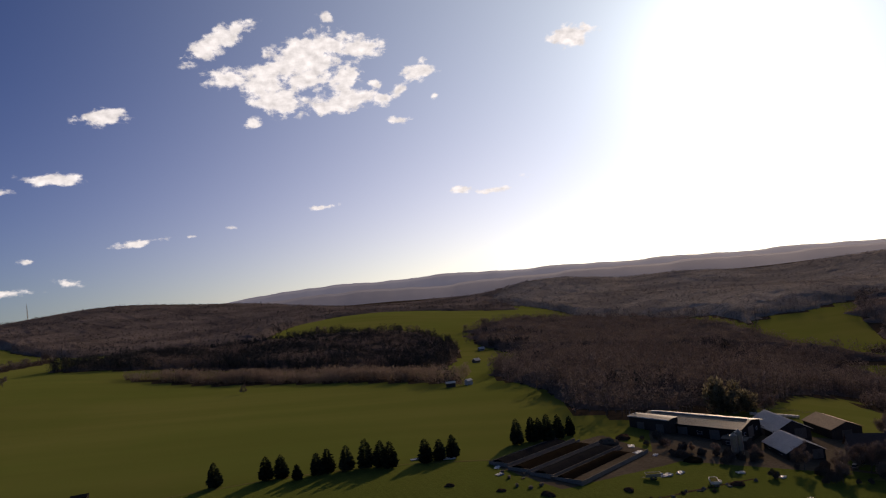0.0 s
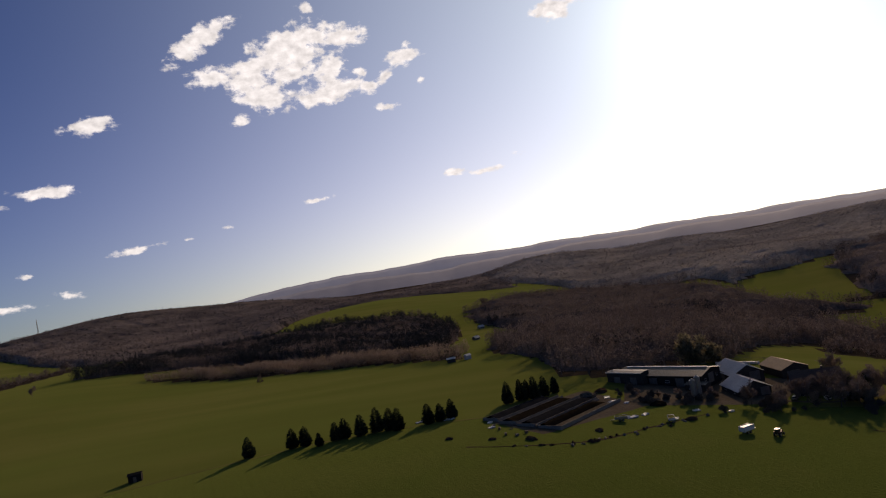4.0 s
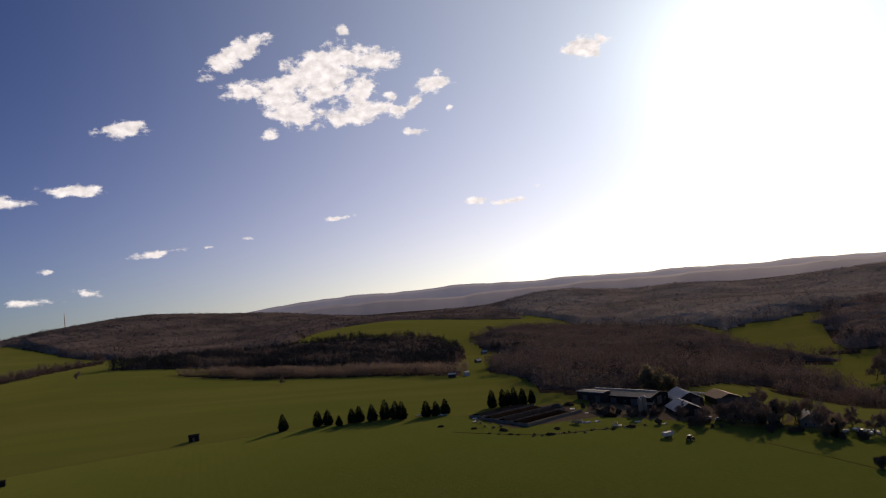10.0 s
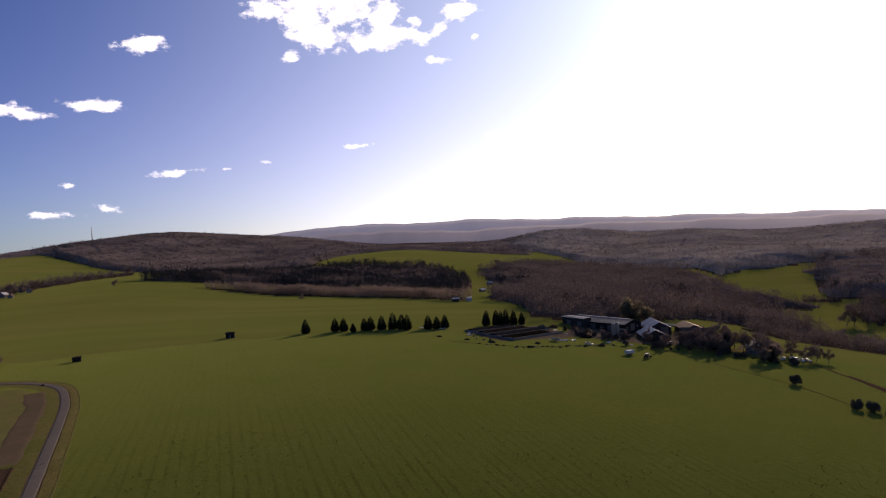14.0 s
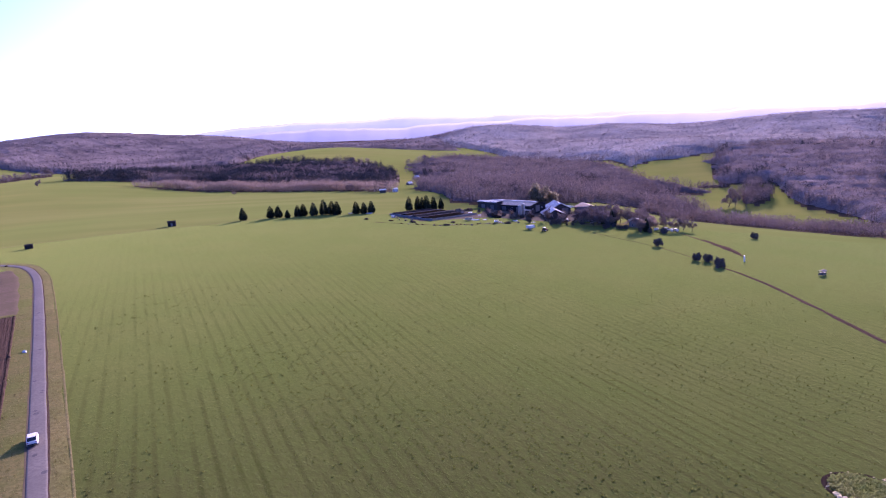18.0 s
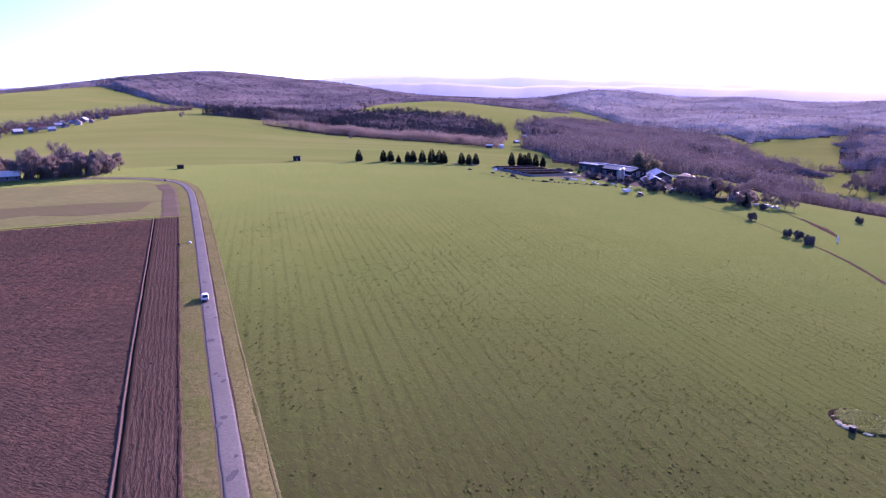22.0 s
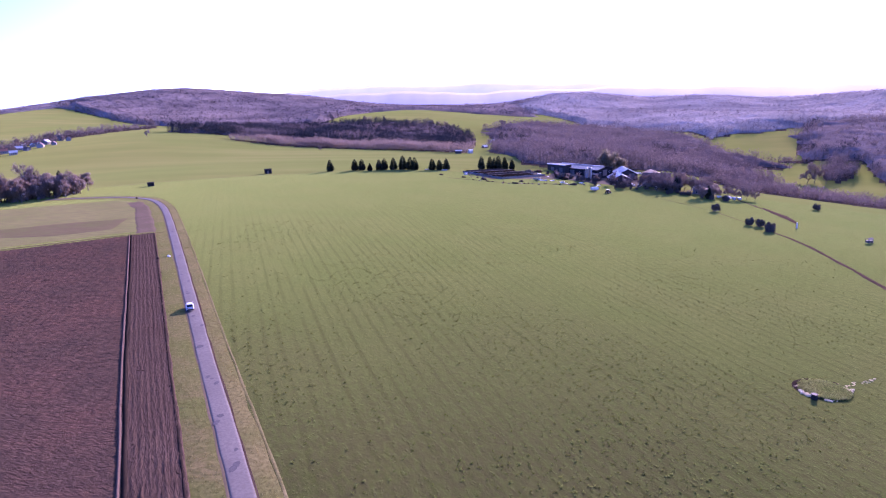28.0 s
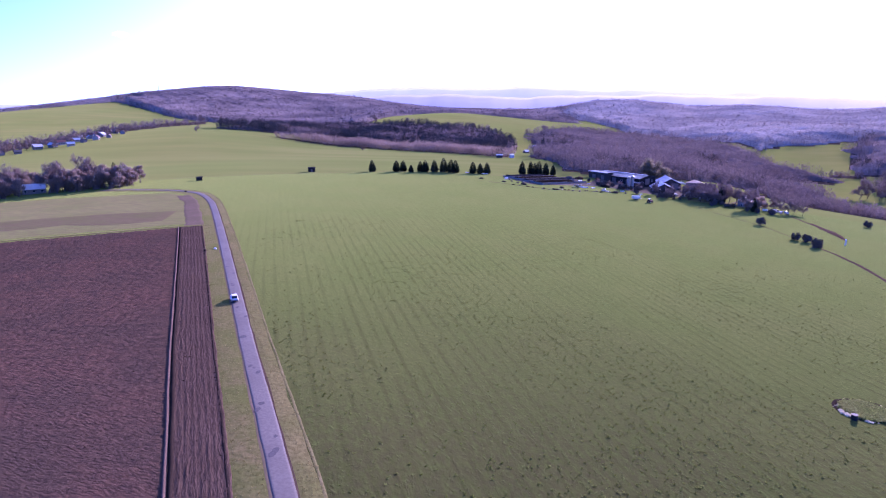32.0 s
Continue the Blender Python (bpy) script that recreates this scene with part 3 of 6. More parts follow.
def sample_wood(front, back, spacing):
    a0, a1 = front[0][0], front[-1][0]
    grid = np.linspace(a0, a1, 60)
    f, b = edge_of(front, grid), edge_of(back, grid)
    area = np.sum((b**2 - f**2) / 2) * radians(a1 - a0) / 60
    count = int(area / spacing**2)
    a = rng.uniform(a0 - 0.8, a1 + 0.8, count * 3)
    f, b = edge_of(front, a), edge_of(back, a)
    keep = rng.uniform(0, 1, len(a)) < (b**2 - f**2) / np.max(b**2 - f**2)
    a, f, b = a[keep], f[keep], b[keep]
    d = np.sqrt(f**2 + rng.uniform(0, 1, len(a)) * (b**2 - f**2))
    x, y = d * np.sin(np.radians(a)), d * np.cos(np.radians(a))
    d = d + patchy(x, y, 60) * 7 + patchy(y, x, 200) * 10
    wob = patchy(x, y, 130)
    keep = (a > a0 + wob * 0.8) & (a < a1 + wob * 0.8) & (patchy(x + 40, y, 90) > -0.85)
    a, d = a[keep][:count], d[keep][:count]
    x, y = d * np.sin(np.radians(a)), d * np.cos(np.radians(a))
    return x, y


def sprays(centre, spread, count, size, up=0.5, slender=0.3, squash=1.0):
    """Random slips of twigs or leaves round centres: (n, 3), radii (n, 3). Returns verts and quads."""
    n_c = len(centre)
    u = rng.normal(0, 1, (n_c, count, 3))
    u /= np.linalg.norm(u, axis=2)[..., None]
    r = rng.uniform(0.25, 1.0, (n_c, count, 1)) ** 0.6
    p = centre[:, None, :] + u * r * spread[:, None, :]
    axis = u * 0.8 + rng.normal(0, 0.55, u.shape) + np.array([0, 0, up])
    axis /= np.linalg.norm(axis, axis=2)[..., None]
    other = np.cross(axis, rng.normal(0, 1, u.shape))
    other /= np.linalg.norm(other, axis=2)[..., None]
    s = (size if np.ndim(size) == 0 else np.asarray(size)[:, None, None]) * rng.uniform(0.6, 1.4, (n_c, count, 1))
    la, lo = axis * s, other * s * slender
    quad = np.stack([p - la - lo * 0.5, p - la * 0.2 + lo, p + la, p - la * 0.1 - lo], 2)
    verts = quad.reshape(-1, 3)
    return verts, np.arange(len(verts)).reshape(-1, 4)


def trunks(base, top, r0, r1):
    """Three-sided tapered stems from base to top points."""
    ang = np.array([0, 2.1, 4.2])
    ring = np.stack([np.cos(ang), np.sin(ang), np.zeros(3)], 1)
    lo = base[:, None, :] + ring[None] * np.asarray(r0)[:, None, None]
    hi = top[:, None, :] + ring[None] * np.asarray(r1)[:, None, None]
    verts = np.concatenate([lo, hi], 1).reshape(-1, 3)
    k = np.arange(len(base))[:, None] * 6
    faces = np.concatenate([np.stack([k + i, k + (i + 1) % 3, k + 3 + (i + 1) % 3, k + 3 + i], 2).reshape(-1, 4) for i in range(3)])
    return verts, faces


def join_soup(soups):
    verts, faces, index, at = [], [], [], 0
    for i, (v, f) in soups:
        verts.append(v)
        faces.append(f + at)
        index.append(np.full(len(f), i))
        at += len(v)
    return np.concatenate(verts), np.concatenate(faces), np.concatenate(index)


def wood(name, label, plan, spacing, tall, slips, size, mats, slender=0.35, category="woodland", crown=0.34, low=0.25, firs=0.0):
    """A wood of leafless trees, with a share of dark firs."""
    x, y = sample_wood(*plan, spacing)
    h = rng.uniform(tall[0], tall[1], len(x)) * (0.88 + 0.2 * patchy(x, y, 110))
    base = np.stack([x, y, height(x, y) - 0.3], 1)
    lean = np.stack([rng.normal(0, 0.4, len(x)), rng.normal(0, 0.4, len(x)), h * 0.75], 1)
    stem = trunks(base, base + lean, h * 0.016, h * 0.006)
    fir = patchy(x + 300, y, 240) + rng.normal(0, 0.25, len(x)) > 1 - 2 * firs
    soups = [(0, stem)]
    for sel, i in ((~fir, 1), (fir, 2)):
        if not sel.any():
            continue
        hh = h[sel]
        k = len(hh)
        wide = crown if i == 1 else 0.2
        centre = base[sel] + np.stack([lean[sel, 0], lean[sel, 1], hh * (0.5 + low / 2)], 1)
        spread = np.stack([hh * wide * rng.uniform(0.7, 1.1, k), hh * wide * rng.uniform(0.7, 1.1, k), hh * (0.5 - low / 2)], 1)
        soups.append((i, sprays(centre, spread, slips, size * hh / tall[1], slender=slender)))
    v, f, i = join_soup(soups)
    ob = new(name, mesh_of(name, v, f, mats, i))
    return tagged(ob, label, category, "", "stuff")



def canopy(name, label, plan, cell, tall, mat, full=0.5):
    """The closed roof of a wood: crown after crown, falling to the ground at its edges."""
    front, back = plan
    a0, a1 = front[0][0], front[-1][0]
    d0, d1 = min(p[1] for p in front) - 30, max(p[1] for p in back) + 30
    mid = (d0 + d1) / 2
    a = np.arange(a0 - 1.2, a1 + 1.2, math.degrees(cell / mid))
    d = np.arange(d0, d1, cell)
    aa, dd = np.meshgrid(a, d)
    aa = aa + rng.normal(0, 0.22, aa.shape) * math.degrees(cell / mid)
    dd = dd + rng.normal(0, 0.22, dd.shape) * cell
    x, y = dd * np.sin(np.radians(aa)), dd * np.cos(np.radians(aa))
    edge = patchy(x, y, 60) * 7 + patchy(y, x, 200) * 10
    wob = patchy(x, y, 130) * 0.8
    inside = (dd > edge_of(front, aa) + edge + 12) & (dd < edge_of(back, aa) + edge) & (aa > a0 + wob) & (aa < a1 + wob)
    lumps = np.repeat(np.repeat(rng.normal(0, 1, (len(d) // 2 + 1, len(a) // 2 + 1)), 2, 0), 2, 1)[:len(d), :len(a)]
    lumps = (lumps + np.roll(lumps, 1, 0) + np.roll(lumps, 1, 1) + np.roll(lumps, (1, 1), (0, 1))) / 4
    margin = np.minimum(np.minimum(dd - edge_of(front, aa) - edge - 12, edge_of(back, aa) + edge - dd), np.minimum(aa - a0 - wob, a1 + wob - aa) * mid / 57.3)
    crown = tall * (full + 0.04 * patchy(x, y, 110) + 0.05 * lumps + rng.normal(0, 0.02, x.shape)) * np.clip(0.1 + margin / (36 if full < 0.6 else 85), 0.1, 1)
    z = height(x, y) + np.where(inside, crown, -1.5)
    na = len(a)
    k = (np.arange(len(d) - 1)[:, None] * na + np.arange(na - 1)[None]).ravel()
    faces = np.stack([k, k + 1, k + na + 1, k + na], 1)[:, ::-1]
    flag = inside.ravel()
    faces = faces[flag[faces].any(1)]
    used = np.unique(faces)
    remap = np.zeros(x.size, int)
    remap[used] = np.arange(len(used))
    verts = np.stack([x, y, z], -1).reshape(-1, 3)[used]
    ob = new(name, mesh_of(name, verts, remap[faces], [mat], smooth=True))
    return tagged(ob, label, "woodland", "", "stuff")


# ---------------------------------------------------------------- the ground, one sheet to the horizon
def build_ground():
    fine = np.arange(-52, 52.01, 0.4)
    coarse = np.arange(56, 304, 6.0)
    a = np.radians(np.concatenate([fine, coarse]))
    d = np.concatenate([[0.0], 6 * 1.021 ** np.arange(0, 322)])
    d = np.append(d[d < 4900], 4950)
    d[np.argmin(np.abs(d - 441))] = 441
    aa, dd = np.meshgrid(a, d)
    x, y = dd * np.sin(aa), dd * np.cos(aa)
    z = height(x, y)
    na, nd = len(a), len(d)
    verts = np.stack([x, y, z], -1).reshape(-1, 3)
    i = np.arange(nd - 1)[:, None] * na
    j = np.arange(na)[None]
    faces = np.stack([i + j, i + (j + 1) % na, i + na + (j + 1) % na, i + na + j], -1).reshape(-1, 4)[:, ::-1]
    bear = np.degrees((a + np.append(a[1:], a[0])) / 2)
    mid = (d[1:] + d[:-1]) / 2
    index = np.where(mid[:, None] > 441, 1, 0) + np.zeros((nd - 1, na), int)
    for front, back in WOOD_PLAN.values():
        f, b = edge_of(front, bear), edge_of(back, bear)
        inside = (bear[None] >= front[0][0]) & (bear[None] <= front[-1][0]) & (mid[:, None] > f[None]) & (mid[:, None] < b[None])
        index[inside] = 2
    index[(mid[:, None] > 2600) | ((mid[:, None] > 1750) & (bear[None] > -22) & (bear[None] < 60))] = 2
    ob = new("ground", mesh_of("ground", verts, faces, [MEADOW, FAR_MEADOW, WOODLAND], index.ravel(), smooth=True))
    return tagged(ob, "rolling green meadow with worn drill rows", "ground", "", "structure")


build_ground()

# the farthest hills, one behind another
def far_hills(name, d, depth, skyline, rough, color, glow, seed):
    a = np.radians(np.arange(-60, 60.01, 0.25))
    crest = np.interp(np.degrees(a), [s[0] for s in skyline], [s[1] for s in skyline])
    crest = crest + sum(rough / k * np.sin(np.degrees(a) * 0.7 * k + seed * k * 1.7) for k in (1, 2, 4, 9, 17))
    rows = []
    for f, up in ((0.0, 0.0), (0.35, 0.45), (0.7, 0.85), (1.0, 1.0), (1.25, 0.5)):
        r = d + depth * f
        rows.append(np.stack([r * np.sin(a), r * np.cos(a), -75 + (crest + 75) * up], 1))
    verts = np.concatenate(rows)
    na = len(a)
    k = (np.arange(4)[:, None] * na + np.arange(na - 1)[None]).ravel()
    faces = np.stack([k, k + na, k + na + 1, k + 1], 1)[:, ::-1]
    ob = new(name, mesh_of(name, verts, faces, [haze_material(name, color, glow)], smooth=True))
    return tagged(ob, "distant wooded hills pale in the haze", "hills", "", "structure")


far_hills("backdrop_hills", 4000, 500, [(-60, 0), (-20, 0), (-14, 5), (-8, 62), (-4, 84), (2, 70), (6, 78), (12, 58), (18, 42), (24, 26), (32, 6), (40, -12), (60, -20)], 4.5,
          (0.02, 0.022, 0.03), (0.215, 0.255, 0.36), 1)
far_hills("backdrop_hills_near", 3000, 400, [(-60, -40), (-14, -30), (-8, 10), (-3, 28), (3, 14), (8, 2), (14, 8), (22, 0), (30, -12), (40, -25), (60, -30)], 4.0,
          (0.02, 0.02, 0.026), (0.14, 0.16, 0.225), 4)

# ---------------------------------------------------------------- road, verges, ploughed land
ROAD = smooth_line([(33, -70), (15.5, -24), (-1.3, 20), (-19.0, 66), (-25.9, 84), (-38.0, 115), (-54.5, 158), (-75.7, 213), (-100, 275), (-112, 303), (-124, 325), (-134, 336), (-146, 343.5), (-160, 348), (-176, 351), (-190, 352)], 2.0)
tagged(ribbon("road", ROAD, -1.55, 1.55, 0.10, ASPHALT, 12, 0.04, 0.04), "narrow worn asphalt lane with a pale greyish surface", "road", "", "structure")
tagged(ribbon("verge_east", ROAD, 0.5, 4.8, 0.05, DRY_GRASS, 4, 0.14), "strip of dry grass beside the lane", "verge", "", "structure")
tagged(ribbon("verge_west", ROAD, -7.2, -0.5, 0.05, VERGE_GRASS, 4, 0.12), "pale grass verge between lane and ploughed land", "verge", "", "structure")
tagged(ribbon("road_edge_soil", ROAD, 1.1, 2.15, 0.085, SOIL_DARK, 2, 0.14), "bare soil along the edge of the lane", "soil", "", "structure")
tagged(ribbon("road_edge_soil_west", ROAD, -2.0, -1.1, 0.085, EARTH, 2, 0.12), "reddish soil washed along the lane's edge", "soil", "", "structure")
tagged(ribbon("verge_margin", ROAD, 4.15, 4.85, 0.09, STRAW_EDGE, 2, 0.1), "pale dry straw at the margin of the meadow", "verge", "", "structure")


def along(line, s, off):
    """The place s metres along a line and off metres to its right."""
    step = np.linalg.norm(np.diff(line, axis=0), axis=1)
    run = np.concatenate([[0], np.cumsum(step)])
    x, y = np.interp(s, run, line[:, 0]), np.interp(s, run, line[:, 1])
    tx, ty = np.interp(s + 1, run, line[:, 0]) - x, np.interp(s + 1, run, line[:, 1]) - y
    k = math.hypot(tx, ty) or 1.0
    return x + ty / k * off, y - tx / k * off


def clods(x, y):
    return 0.04 * np.sin(x * 3.1 + y * 1.7) * np.sin(y * 2.9 - x * 1.3) + 0.03 * np.sin(x * 7.7 + 2 * np.sin(y * 5)) + rng.normal(0, 0.05, np.shape(x))


def west_edge(y):
    """Offset from the lane of the furrow between strip and field."""
    return np.interp(y, [55, 115, 235], [-12.4, -13.1, -13.5])


STRIP = ROAD[(ROAD[:, 1] > -40) & (ROAD[:, 1] < 237)]
STRIP_LINE = smooth_line(STRIP[::2], 1.0)
tagged(ribbon("ploughed_strip", STRIP_LINE, west_edge(STRIP_LINE[:, 1]), -5.6, 0.16, SOIL_DARK, 48, 0.05, 0.0, 0.02, 0.92), "freshly turned dark soil strip with furrows", "ploughed soil", "", "structure")
FIELD_LINE = ROAD[(ROAD[:, 1] > -40) & (ROAD[:, 1] < 238)]
tan = np.gradient(FIELD_LINE, axis=0)
tan /= np.linalg.norm(tan, axis=1)[:, None]


def build_ploughed():
    line = FIELD_LINE
    side = np.stack([tan[:, 1], -tan[:, 0]], 1)
    dense = np.linspace(0, len(line) - 1, int(len(line) * 2.6))
    c = np.stack([np.interp(dense, np.arange(len(line)), line[:, k]) for k in (0, 1)], 1)
    s = np.stack([np.interp(dense, np.arange(len(line)), side[:, k]) for k in (0, 1)], 1)
    off = np.concatenate([np.linspace(0, -48.5, 66), np.linspace(-50, -146.5, 54)])
    xy = c[:, None] + s[:, None] * (off[None] + west_edge(c[:, 1])[:, None])[..., None]
    lift = np.full(xy.shape[:2], 0.2)
    lift[0], lift[-1], lift[:, 0], lift[:, -1] = -0.1, -0.1, -0.1, -0.1
    z = height(xy[..., 0], xy[..., 1]) + lift + clods(xy[..., 0], xy[..., 1])
    verts = np.concatenate([xy, z[..., None]], -1).reshape(-1, 3)
    m = len(off)
    a = (np.arange(len(c) - 1)[:, None] * m + np.arange(m - 1)[None]).ravel()
    ob = new("ploughed_field", mesh_of("ploughed_field", verts, np.stack([a, a + m, a + m + 1, a + 1], 1)[:, ::-1], [SOIL], smooth=True))
    tagged(ob, "reddish brown ploughed field of rough clods", "ploughed field", "", "structure")


build_ploughed()
tagged(ribbon("furrow_west", FIELD_LINE, west_edge(FIELD_LINE[:, 1]) - 0.45, west_edge(FIELD_LINE[:, 1]) + 0.4, 0.27, SHADED_SOIL, 4, 0.05), "furrow between two ploughed strips, its deep shade painted dark", "furrow", "", "structure")
FURROW_RIDGE = material("furrow_ridge", [(0.13, 0.085, 0.06), (0.105, 0.07, 0.05), (0.085, 0.058, 0.042)], 0.95, (0.2, 2.2), 0.8, 0.12, spec=0.0)
tagged(ribbon("furrow_ridge", FIELD_LINE, west_edge(FIELD_LINE[:, 1]) - 1.1, west_edge(FIELD_LINE[:, 1]) - 0.4, 0.3, FURROW_RIDGE, 3, 0.05, 0.06), "pale ridge of soil thrown up beside the furrow", "furrow", "", "structure")
tagged(ribbon("furrow_east", FIELD_LINE, -6.55, -5.75, 0.2, SHADED_SOIL, 3, 0.05), "furrow along the verge with its shade painted dark", "furrow", "", "structure")
LEY_LINE = ROAD[(ROAD[:, 1] > 238) & (ROAD[:, 1] < 328) & (ROAD[:, 0] < -80)]


def build_ley():
    """Mown grass between the ploughed land, the lane and the copse."""
    east = smooth_line([(-94, 238), (-105, 268), (-118, 298), (-130, 321), (-143, 335)], 3)
    west = np.linspace((-238, 181), (-266, 304), len(east))
    f = np.linspace(0, 1, 50)
    xy = east[:, None] * (1 - f)[None, :, None] + west[:, None] * f[None, :, None]
    xy[-1, :, 1] += 7 * np.sin(np.pi * f)
    z = height(xy[..., 0], xy[..., 1]) + 0.08
    z[0], z[-1], z[:, 0], z[:, -1] = z[0] - 0.2, z[-1] - 0.2, z[:, 0] - 0.2, z[:, -1] - 0.2
    m = 50
    a = (np.arange(len(east) - 1)[:, None] * m + np.arange(m - 1)[None]).ravel()
    ob = new("ley_field", mesh_of("ley_field", np.concatenate([xy, z[..., None]], -1).reshape(-1, 3), np.stack([a, a + m, a + m + 1, a + 1], 1)[:, ::-1], [PALE_GRASS], smooth=True))
    tagged(ob, "pale mown grass ley beyond the ploughed land", "grass field", "", "structure")


build_ley()
STUBBLE_LINE = smooth_line([(-112, 256), (-140, 251), (-168, 244), (-196, 232), (-236, 214)], 3)
tagged(ribbon("stubble_strip", STUBBLE_LINE, -13, 14, 0.14, STUBBLE, 14, 2.6), "strip of brownish stubble across the ley", "stubble", "", "structure")
tagged(ribbon("bare_corner", LEY_LINE, -13, -5.2, 0.12, EARTH, 8, 0.4), "bare brown soil at the corner of the field", "soil", "", "structure")
END = ROAD[np.argmin(np.abs(ROAD[:, 1] - 238))]
HEADLAND = smooth_line([(END[0] - 6, END[1] - 2), (END[0] - 45, END[1] - 17), (END[0] - 90, END[1] - 34), (END[0] - 150, END[1] - 57)], 3)
tagged(ribbon("headland", HEADLAND, -1.4, 1.6, 0.16, DRY_GRASS, 4, 0.3), "strip of dry grass at the head of the ploughed field", "verge", "", "structure")
PATH = smooth_line([(222, 440), (208, 406), (200, 350), (195, 312), (189, 288)], 3)
tagged(ribbon("field_track", PATH, -0.8, 0.8, 0.08, SOIL_DARK, 4, 0.3), "muddy wheel track across the meadow", "track", "", "structure")
BOUNDARY = smooth_line([(150, 365), (163, 318), (164.5, 275), (163, 252), (158, 226), (152, 199), (146.5, 175), (140, 145)], 3)
boundary_half = np.interp(BOUNDARY[:, 1], [150, 255, 275, 365], [1.2, 1.0, 0.35, 0.3])
tagged(ribbon("field_boundary", BOUNDARY, -boundary_half, boundary_half, 0.07, SOIL_DARK, 4, 0.3), "muddy furrow along the meadow's edge", "track", "", "structure")
MUD = smooth_line([(200, 336), (197, 322), (194, 306), (191, 294), (188, 286)], 2)
mud_half = 0.4 + 2.1 * np.sin(np.linspace(0, math.pi, len(MUD)))
tagged(ribbon("mud_patch", MUD, -mud_half, mud_half, 0.11, SOIL_DARK, 6, 0.35), "churned dark mud at a feeding place", "mud", "", "structure")
ROW_TRACK = smooth_line([polar(a, 441) for a in range(-24, 7, 3)], 4)
tagged(ribbon("farm_path", ROW_TRACK, -0.9, 0.9, 0.09, PALE_GRASS, 3, 0.3), "worn grassy path along the spruce row", "track", "", "structure")

# ---------------------------------------------------------------- woods
BARE = [BARK, TWIGS, WOOD_NEEDLES]
ON_HILL = [BARK, HAZED_HILL_TWIGS, WOOD_NEEDLES]
ON_RIDGE = [BARK, HAZED_RIDGE_TWIGS, HAZED_HILL_TWIGS]
wood("shelter_belt", "belt of slender bare trees with pale twigs", WOOD_PLAN["shelter_belt"], 4.0, (9, 13.5), 90, 0.8, [BARK, TWIGS_PALE, WOOD_NEEDLES], 0.25, crown=0.42, low=0.0)
wood("middle_wood", "dark bare wood with some conifers", WOOD_PLAN["middle_wood"], 5.0, (14, 18), 52, 0.9, BARE, low=0.05, firs=0.75)
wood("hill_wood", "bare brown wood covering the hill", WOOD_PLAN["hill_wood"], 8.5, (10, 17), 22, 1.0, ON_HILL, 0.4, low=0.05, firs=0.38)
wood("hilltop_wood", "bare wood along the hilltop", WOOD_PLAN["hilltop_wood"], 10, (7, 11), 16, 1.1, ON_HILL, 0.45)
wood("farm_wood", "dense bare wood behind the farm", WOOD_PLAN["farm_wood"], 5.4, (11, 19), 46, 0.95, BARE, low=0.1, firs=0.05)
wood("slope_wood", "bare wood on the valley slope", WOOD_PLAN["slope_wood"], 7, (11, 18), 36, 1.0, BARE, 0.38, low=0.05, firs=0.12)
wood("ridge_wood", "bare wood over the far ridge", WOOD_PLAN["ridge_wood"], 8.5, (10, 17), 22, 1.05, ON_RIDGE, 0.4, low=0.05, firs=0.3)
wood("side_wood", "dark wood on the valley's far side", WOOD_PLAN["side_wood"], 7, (12, 19), 36, 1.0, BARE, 0.38, low=0.05, firs=0.12)
wood("hedge_wood", "low bare hedge between two meadows", WOOD_PLAN["hedge_wood"], 5, (4, 8), 30, 0.8, BARE, low=0.1)
wood("meadow_clump", "clump of bare trees standing in the meadow", WOOD_PLAN["meadow_clump"], 4.2, (14, 21), 50, 0.9, BARE, low=0.1)
wood("valley_trees", "bare trees and scrub along the valley", WOOD_PLAN["valley_trees"], 5, (6, 13), 46, 0.8, BARE, low=0.1)
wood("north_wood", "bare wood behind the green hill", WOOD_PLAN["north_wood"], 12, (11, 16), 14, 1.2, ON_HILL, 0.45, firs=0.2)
wood("village_trees", "bare garden trees round the village", WOOD_PLAN["village_trees"], 9, (6, 13), 34, 1.0, BARE, low=0.05)
for nm, cell, tall, mat, full in (("hill_wood", 5.5, 15, HAZED_HILL_TWIGS, 0.62), ("hilltop_wood", 7, 10, HAZED_HILL_TWIGS, 0.62), ("ridge_wood", 6, 15, HAZED_RIDGE_TWIGS, 0.62), ("north_wood", 7, 14, HAZED_HILL_TWIGS, 0.62),
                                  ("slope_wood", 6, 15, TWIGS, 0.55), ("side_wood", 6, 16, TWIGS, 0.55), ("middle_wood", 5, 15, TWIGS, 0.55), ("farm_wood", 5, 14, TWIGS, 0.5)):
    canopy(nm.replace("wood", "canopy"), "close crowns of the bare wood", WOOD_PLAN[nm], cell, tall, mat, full)


